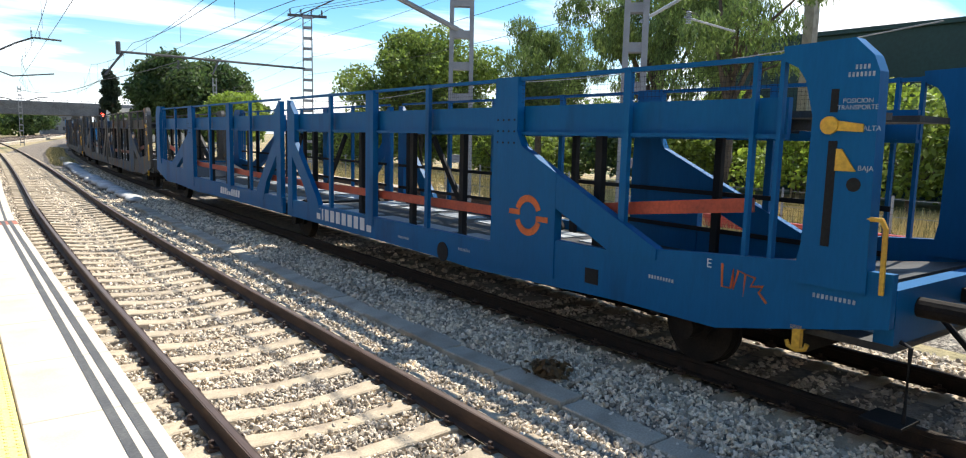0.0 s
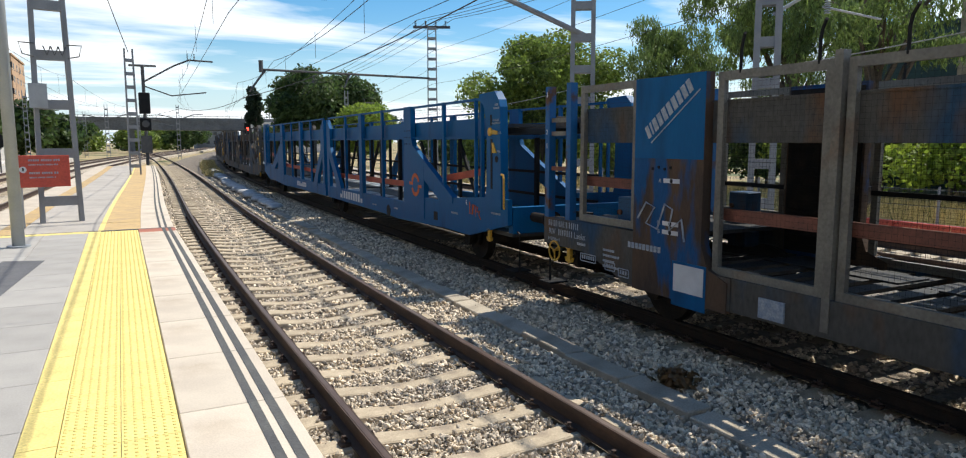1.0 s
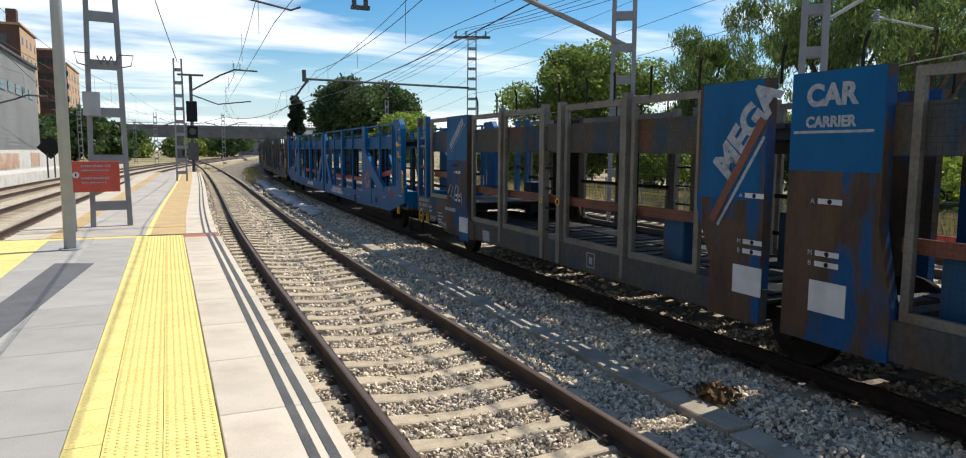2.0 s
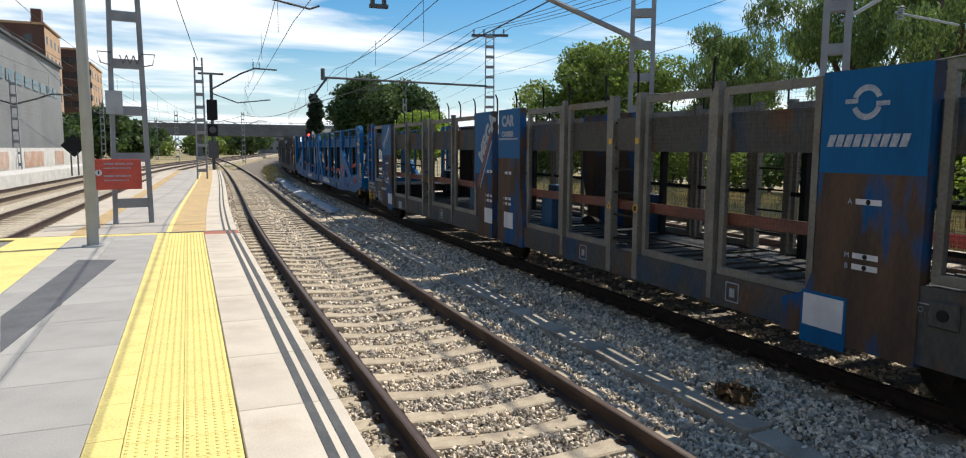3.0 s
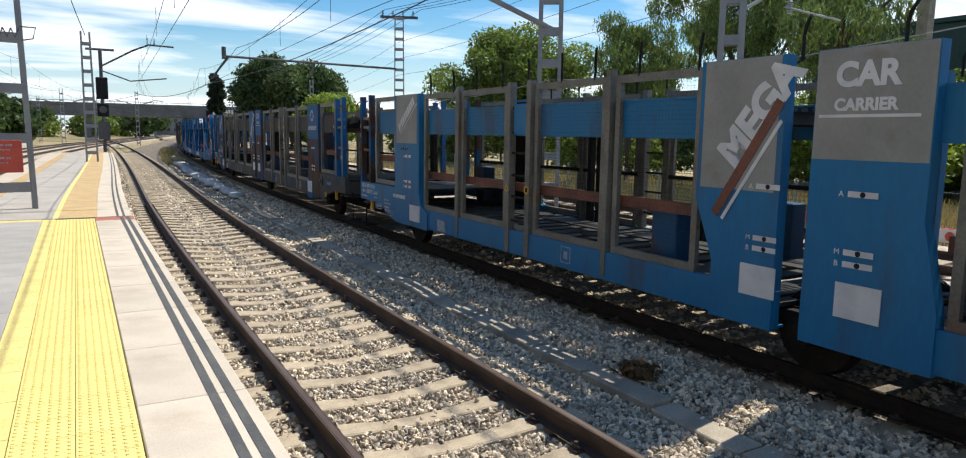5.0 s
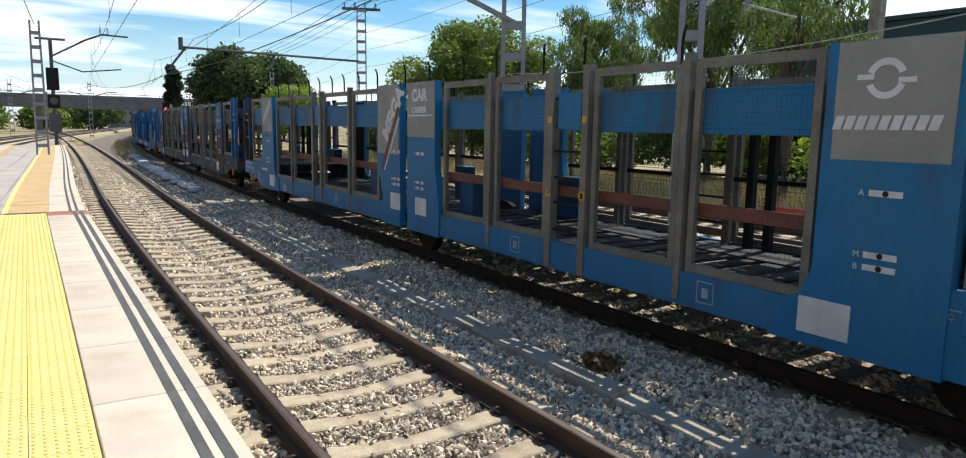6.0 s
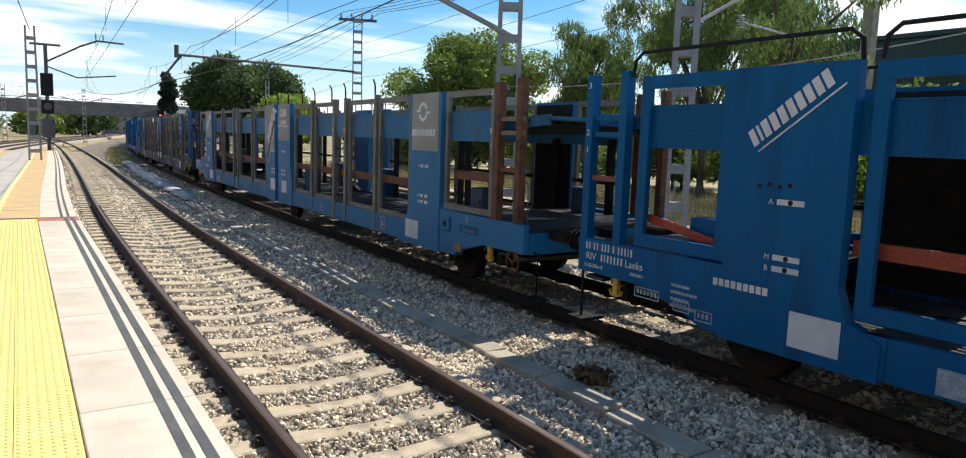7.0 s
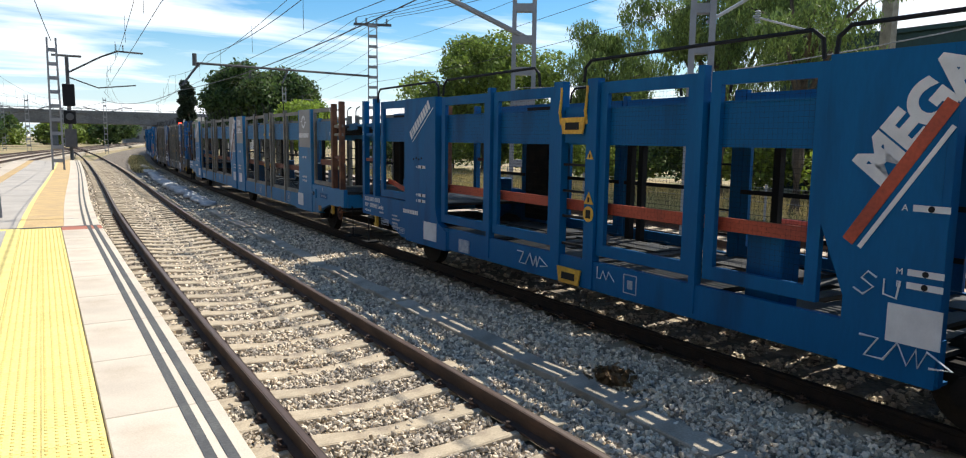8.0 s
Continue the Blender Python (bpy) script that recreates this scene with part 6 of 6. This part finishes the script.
def tree(name, x, y, base, height, radius, low, material, label, seed, blobs=26, blob=(0.22, 0.42), per=90, size=0.3, droop=0.0, aspect=1.8, trunk=0.3, category="tree"):
    """Tapered trunk, limbs to every clump, and a crown of many leaves in uneven clumps."""
    rng = np.random.default_rng(seed)
    t = tagged(empty(name, pose(x, y, base)), label, category)
    cz, rz = (height + low) / 2, (height - low) / 2
    bl = []
    for k in range(blobs):
        d = rng.normal(size=3); d /= np.linalg.norm(d)
        f = rng.uniform(0.35, 0.86)
        r = radius * rng.uniform(*blob)
        bl.append((d[0] * radius * f, d[1] * radius * f, cz + d[2] * rz * f, r, rng.uniform(0.6, 0.9)))
    bm = bmesh.new()
    top = Vector((0, 0, low + (height - low) * 0.45))
    tube(bm, [(0, 0, 0), (trunk * 0.4, 0.1, low * 0.6), tuple(top)], [trunk, trunk * 0.75, trunk * 0.35], 8)
    for b in bl[::2]:
        s = Vector((0.0, 0.0, max(0.5, low * 0.7 + rng.uniform(0, 0.25) * height)))
        e = Vector(b[:3])
        mid = s.lerp(e, 0.5) + Vector((0, 0, 0.08 * height))
        tube(bm, [s, mid, e], [trunk * 0.4, trunk * 0.22, trunk * 0.06], 5)
    part("trunk", bm, BARK, t)
    pts = crown_points(rng, bl, per)
    if droop:
        n = len(pts)
        k = rng.integers(2, 7, n)
        strands = []
        for i in range(6):
            sel = k > i
            q = pts[sel].copy()
            q[:, 2] -= i * size * 0.9 * aspect * 0.5
            q[:, :2] += rng.normal(size=(len(q), 2)) * 0.04
            strands.append(q)
        pts = np.concatenate(strands)
    v, f = leaves(rng, pts, size, aspect, droop)
    ob = new("crown", mesh_from("crown", v, f, material)); ob.parent = t
    return t


G = -0.6
tree("tree", 30, 114, G, 14.4, 9.0, 2.0, LEAF_DARK, "large round dark green tree behind the train", 1, 46, (0.25, 0.42), 150, 0.33, trunk=0.5)
tree("bush", 25.5, 80, G, 7.6, 3.6, 1.0, LEAF_LIGHT, "bright yellow-green bushy tree", 2, 26, (0.3, 0.45), 380, 0.2, trunk=0.2)
tree("tree", 32.2, 51.6, G, 12.0, 7.4, 3.5, LEAF, "broad green tree with an airy crown", 3, 46, (0.17, 0.33), 230, 0.17, trunk=0.32)
tree("tree", 26.9, 30.5, G, 10.0, 3.6, 3.6, LEAF_GREY, "green tree with drooping feathery foliage", 4, 22, (0.24, 0.40), 380, 0.055, 0.8, 3.2, 0.25)
tree("tree", 28.5, 23.5, G, 13.6, 5.6, 4.6, LEAF_GREY, "tall tree with thin hanging foliage and open branches", 5, 34, (0.14, 0.28), 330, 0.055, 0.8, 3.2, 0.35)
tree("tree", 24.5, 16.5, G, 12.5, 4.0, 3.6, LEAF_GREY, "tall tree with hanging grey-green foliage", 6, 22, (0.16, 0.30), 330, 0.055, 0.8, 3.2, 0.3)
tree("cypress", 23.2, 139, G, 13.4, 2.0, 5.4, CYPRESS, "dark narrow conifer on a bare trunk", 7, 46, (0.3, 0.5), 420, 0.22, trunk=0.3)
for i, (x, y, h, r, m) in enumerate(((33, 44, 4.4, 3.2, LEAF_LIGHT), (32, 36, 3.8, 2.8, LEAF), (33, 25, 4.6, 3.4, LEAF), (32.5, 18, 4.4, 3.0, LEAF_LIGHT), (31.5, 12.5, 6.0, 3.2, LEAF), (31.5, 5, 5.4, 3.0, LEAF_LIGHT), (31, -1, 4.8, 3.0, LEAF),
                                     (30, 62, 5.0, 3.6, LEAF), (34, 74, 5.0, 3.6, LEAF), (27, 60, 4.2, 3.0, LEAF_DARK), (31, 40, 5.5, 3.6, LEAF), (34, 9, 5.8, 3.4, LEAF_DARK), (35, 31, 5.6, 3.6, LEAF_DARK), (27, 52, 4.0, 2.6, LEAF))):
    tree("bush", x, y, G, h, r, 0.2, m, "dense green shrub behind the railway fence", 20 + i, 16, (0.3, 0.5), 120, 0.18, trunk=0.12, category="shrub")
rh = random.Random(14)
for i in range(17):
    tree("bush", 37 + rh.uniform(-1.2, 1.2), -4 + i * 4.6, G, rh.uniform(4.8, 7.0), rh.uniform(3.2, 4.0), 0.1, rh.choice((LEAF, LEAF_LIGHT, LEAF, LEAF_GREY)), "tall leafy shrub in the green belt behind the dry grass", 90 + i, 18, (0.3, 0.5), 130, 0.2, trunk=0.14, category="shrub")
for i, (x, y, h, r, m) in enumerate(((-15, 135, 10, 7, LEAF_DARK), (-9, 152, 8, 6, LEAF_DARK), (-20, 122, 8, 6, LEAF_DARK), (-12, 250, 8, 9, LEAF), (6, 262, 7, 8, LEAF), (20, 255, 8, 7, LEAF_DARK), (14, 290, 9, 8, LEAF), (-30, 255, 9, 9, LEAF), (40, 130, 9, 7, LEAF),
                                     (48, 150, 9, 8, LEAF_DARK), (34, 175, 6, 6, LEAF_DARK), (-45, 240, 9, 10, LEAF_DARK))):
    tree("tree", x, y, G, h, r, 0.4, m, "distant green leafy tree beyond the tracks", 50 + i, 22, (0.3, 0.5), 26, 0.6, trunk=0.3)


def tufts(name, rng, xs, ys, n, h, m, label, z=G, blades=7):
    """Grass: thin upright blades in tufts."""
    c = np.stack([rng.uniform(*xs, n), rng.uniform(*ys, n), np.full(n, z)], 1)
    c[:, 0] += np.array([off(v) for v in c[:, 1]])
    c = np.repeat(c, blades, 0)
    k = len(c)
    c[:, :2] += rng.normal(size=(k, 2)) * 0.09
    lean = rng.normal(size=(k, 3)) * 0.28; lean[:, 2] = 1
    tip = c + lean * (h * rng.uniform(0.5, 1.3, (k, 1)))
    w = rng.normal(size=(k, 3)) * 0.012; w[:, 2] = 0
    v = np.stack([c - w, c + w, tip], 1).reshape(-1, 3)
    tagged(new(name, mesh_from(name, v, np.arange(3 * k).reshape(k, 3), m)), label, "grass", kind="stuff")


rng = np.random.default_rng(11)
tufts("dry_grass", rng, (18.4, 30), (-4, 60), 11000, 0.5, GRASS, "tall dry yellow grass beside the railway")
tufts("green_weeds", rng, (19, 30), (-4, 60), 1500, 0.6, WEED, "green weeds among the dry grass")
tufts("dry_grass", rng, (3.9, 5.2), (54, 95), 900, 0.32, GRASS, "dry weeds growing between the tracks", -0.25)
tufts("green_weeds", rng, (3.9, 5.2), (54, 95), 400, 0.3, WEED, "green weeds growing between the tracks", -0.25)
v = rng.normal(size=(260, 3)) * np.array([0.09, 0.10, 0.04]) + np.array([4.78, 5.15, -0.13])
lv, lf = leaves(rng, v, 0.05, 2.0)
tagged(new("dry_weed", mesh_from("dry_weed", lv, lf, mat("brown_weed", (0.16, 0.09, 0.04), (0.10, 0.07, 0.03), 0.9))), "small brown dried weed in the ballast", "weed", kind="stuff")


# low red barrier with a sign on the dry ground
bar_ = tagged(empty("barrier", pose(19.0 + off(9), 10.5, G)), "low faded red barrier with a white notice on the dry ground", "barrier")
for k in range(4):
    bm = bmesh.new(); box(bm, -0.06, 0.06, -3.0 + k * 1.5 + 0.01, -1.5 + k * 1.5 - 0.01, 0.24, 0.62)
    part("board", bm, SIGN_RED, bar_, bevel=0.02)
for k in range(5):
    bm = bmesh.new(); box(bm, 0.06, 0.16, -3.0 + k * 1.5 - 0.05, -3.0 + k * 1.5 + 0.05, -0.05, 0.6)
    part("post", bm, MAST, bar_)
bm = bmesh.new(); box(bm, -0.075, -0.062, -1.55, -0.85, 0.26, 0.60)
plate_ = part("notice", bm, WHITE, bar_, "white notice with a round pictogram")
bm = bmesh.new(); disc(bm, (-0.078, -1.2, 0.43), 0.12, 0.006, 18)
part("pictogram", bm, SIGN_RED, plate_)


# white sacks and sheeting between the tracks
rs = random.Random(8)
SACK = mat("dusty_white_sheet", (0.55, 0.54, 0.52), (0.40, 0.39, 0.37), 0.85, scale=1.5, fine=15, bump=0.4)
for k in range(34):
    y = 27 + k * 1.15
    bm = bmesh.new()
    bmesh.ops.create_icosphere(bm, subdivisions=2, radius=1.0)
    sx, sy, sz = rs.uniform(0.28, 0.42), rs.uniform(0.6, 0.8), rs.uniform(0.10, 0.22)
    for q in bm.verts:
        p = q.co
        d = 1 + 0.18 * noise.noise(p * 2.2 + Vector((k, 0, 0)))
        q.co = Vector((p.x * sx * d, p.y * sy * d, max(-0.3, p.z) * sz * d))
    ob = tagged(part("sack", bm, SACK, smooth=True), "dusty white sack lying in a row beside the track", "sack", group="row of white sacks")
    ob.matrix_basis = pose(4.72 + off(y) + rs.uniform(-0.1, 0.1), y, -0.17, 0, 0, rs.uniform(-15, 15))


# ---- loose ballast ----
def stones(name, rng, areas, label):
    """Angular stones scattered over strips of the ballast: (x0, x1, y0, y1, per square metre, size)."""
    bm = bmesh.new(); bmesh.ops.create_icosphere(bm, subdivisions=1, radius=1.0)
    bv = np.array([q.co[:] for q in bm.verts]); bf = np.array([[w.index for w in f.verts] for f in bm.faces]); bm.free()
    shapes = []
    for k in range(24):
        s = bv.copy()
        d = rng.normal(size=(7, 3)); d /= np.linalg.norm(d, axis=1)[:, None]
        for q in d:
            h = rng.uniform(0.3, 0.7)
            over = s @ q - h
            s -= np.maximum(over, 0)[:, None] * q
        shapes.append(s * rng.uniform(0.7, 1.6, 3))
    shapes = np.array(shapes)
    allv, cnt = [], 0
    for x0, x1, y0, y1, dens, size, zup in areas:
        n = int((x1 - x0) * (y1 - y0) * dens)
        x, y = rng.uniform(x0, x1, n), rng.uniform(y0, y1, n)
        z = np.array([bed_height(a) for a in x]) + rng.uniform(-0.02, zup, n)
        # keep rail heads and sleeper tops clear
        keep = np.ones(n, bool)
        for tx in (NEAR_X, TRAIN_X):
            for g_ in (-0.868, 0.868):
                keep &= np.abs(x - tx - g_) > 0.085
            phase = (y - (-8.55 if tx == NEAR_X else -8.2) + 0.3) % 0.6 - 0.3
            on = (np.abs(x - tx) < 1.27) & (np.abs(phase) < 0.105)
            keep &= ~(on & (rng.uniform(size=n) > 0.012))
            z = np.where(on, z + 0.03, z)
            # the bed sags a little between the rails
            z = np.where(np.abs(x - tx) < 0.7, z - 0.012, z)
        keep &= ~((np.abs(x - 4.52) < 0.15) & (rng.uniform(size=n) > 0.12))
        x, y, z = x[keep], y[keep], z[keep]
        n = len(x)
        x = x + np.array([(near_off(b) if a < 4.4 else off(b)) for a, b in zip(x, y)])
        q = rng.normal(size=(n, 4)); q /= np.linalg.norm(q, axis=1)[:, None]
        w, a, b, c = q.T
        rot = np.stack([1 - 2 * (b * b + c * c), 2 * (a * b - c * w), 2 * (a * c + b * w), 2 * (a * b + c * w), 1 - 2 * (a * a + c * c), 2 * (b * c - a * w), 2 * (a * c - b * w), 2 * (b * c + a * w), 1 - 2 * (a * a + b * b)], 1).reshape(n, 3, 3)
        s = shapes[rng.integers(0, 24, n)] * (size * rng.uniform(0.6, 1.35, (n, 1, 1)))
        allv.append(np.einsum("nij,nkj->nki", rot, s) + np.stack([x, y, z], 1)[:, None, :])
    allv = np.concatenate(allv)
    n, k = allv.shape[:2]
    f = (bf[None] + (np.arange(n) * k)[:, None, None]).reshape(-1, 3)
    tagged(new(name, mesh_from(name, allv.reshape(-1, 3), f, STONE)), label, "ballast", kind="stuff")


rng = np.random.default_rng(21)
stones("ballast_stones", rng, ((0.86, 9.2, -6, 0.5, 110, 0.04, 0.02), (0.86, 3.9, 0.5, 1.6, 500, 0.034, 0.03), (0.86, 3.9, 1.6, 9, 1900, 0.023, 0.062), (3.9, 6.9, 0.6, 9, 1300, 0.027, 0.035), (6.9, 9.2, 0.4, 8, 420, 0.036, 0.02), (9.2, 11, 0.4, 16, 180, 0.04, 0.02),
                               (0.86, 6.9, 9, 16, 680, 0.031, 0.045), (6.9, 9.2, 8, 16, 150, 0.04, 0.02), (0.86, 6.4, 16, 30, 230, 0.044, 0.02), (0.9, 6.0, 30, 50, 60, 0.05, 0.02)), "loose angular grey and tan ballast stones")

build_tracks()


# ---- what moves ----
def run(t):
    """Metres that the train has gone at t seconds."""
    return 7.6 * t - 0.02 * t * t + 0.28 * smooth(0.0, 3.2, t) * (1 - smooth(4.2, 6.2, t))


START = 6.3 - run(7.0)            # leading end of the last wagon at 0 s
PITCH = 23.55


def wagon_pose(front, length, origin_at_front):
    """A wagon between front - length and front, laid on the curve."""
    y0, y1 = front - length + 2.2, front - 2.2
    a, b = Vector((TRAIN_X + off(y0), y0, 0)), Vector((TRAIN_X + off(y1), y1, 0))
    d = (b - a).normalized()
    o = b + d * 2.2 if origin_at_front else a - d * 2.2
    return Matrix.Translation(o) @ Matrix.Rotation(math.atan2(-d.x, d.y), 4, "Z")


def motions():
    times = [0.5 * k for k in range(17)]
    front_a = START + 2 * PITCH + 1.05 + 24.6
    for unit, front, length, at_front in ((unit_d, START, 22.5, True), (unit_c, START + PITCH, 22.5, True), (unit_b, START + 2 * PITCH, 22.5, True), (unit_a, front_a, 24.6, False),
                                          (unit_e, front_a + 25.7, 24.6, False), (unit_f, front_a + 51.4, 24.6, False), (unit_g, front_a + 77.1, 24.6, False), (unit_h, front_a + 102.8, 24.6, False)):
        walk(unit, [(t, wagon_pose(front + run(t), length, at_front)) for t in times])
    for sets in (sets_a, sets_b, sets_c, sets_d):
        for w in sets:
            y = w.matrix_basis.translation.y
            walk(w, [(k / 15, pose(0, y, 0.40, -math.degrees(run(k / 15) / 0.40))) for k in range(121)])


motions()
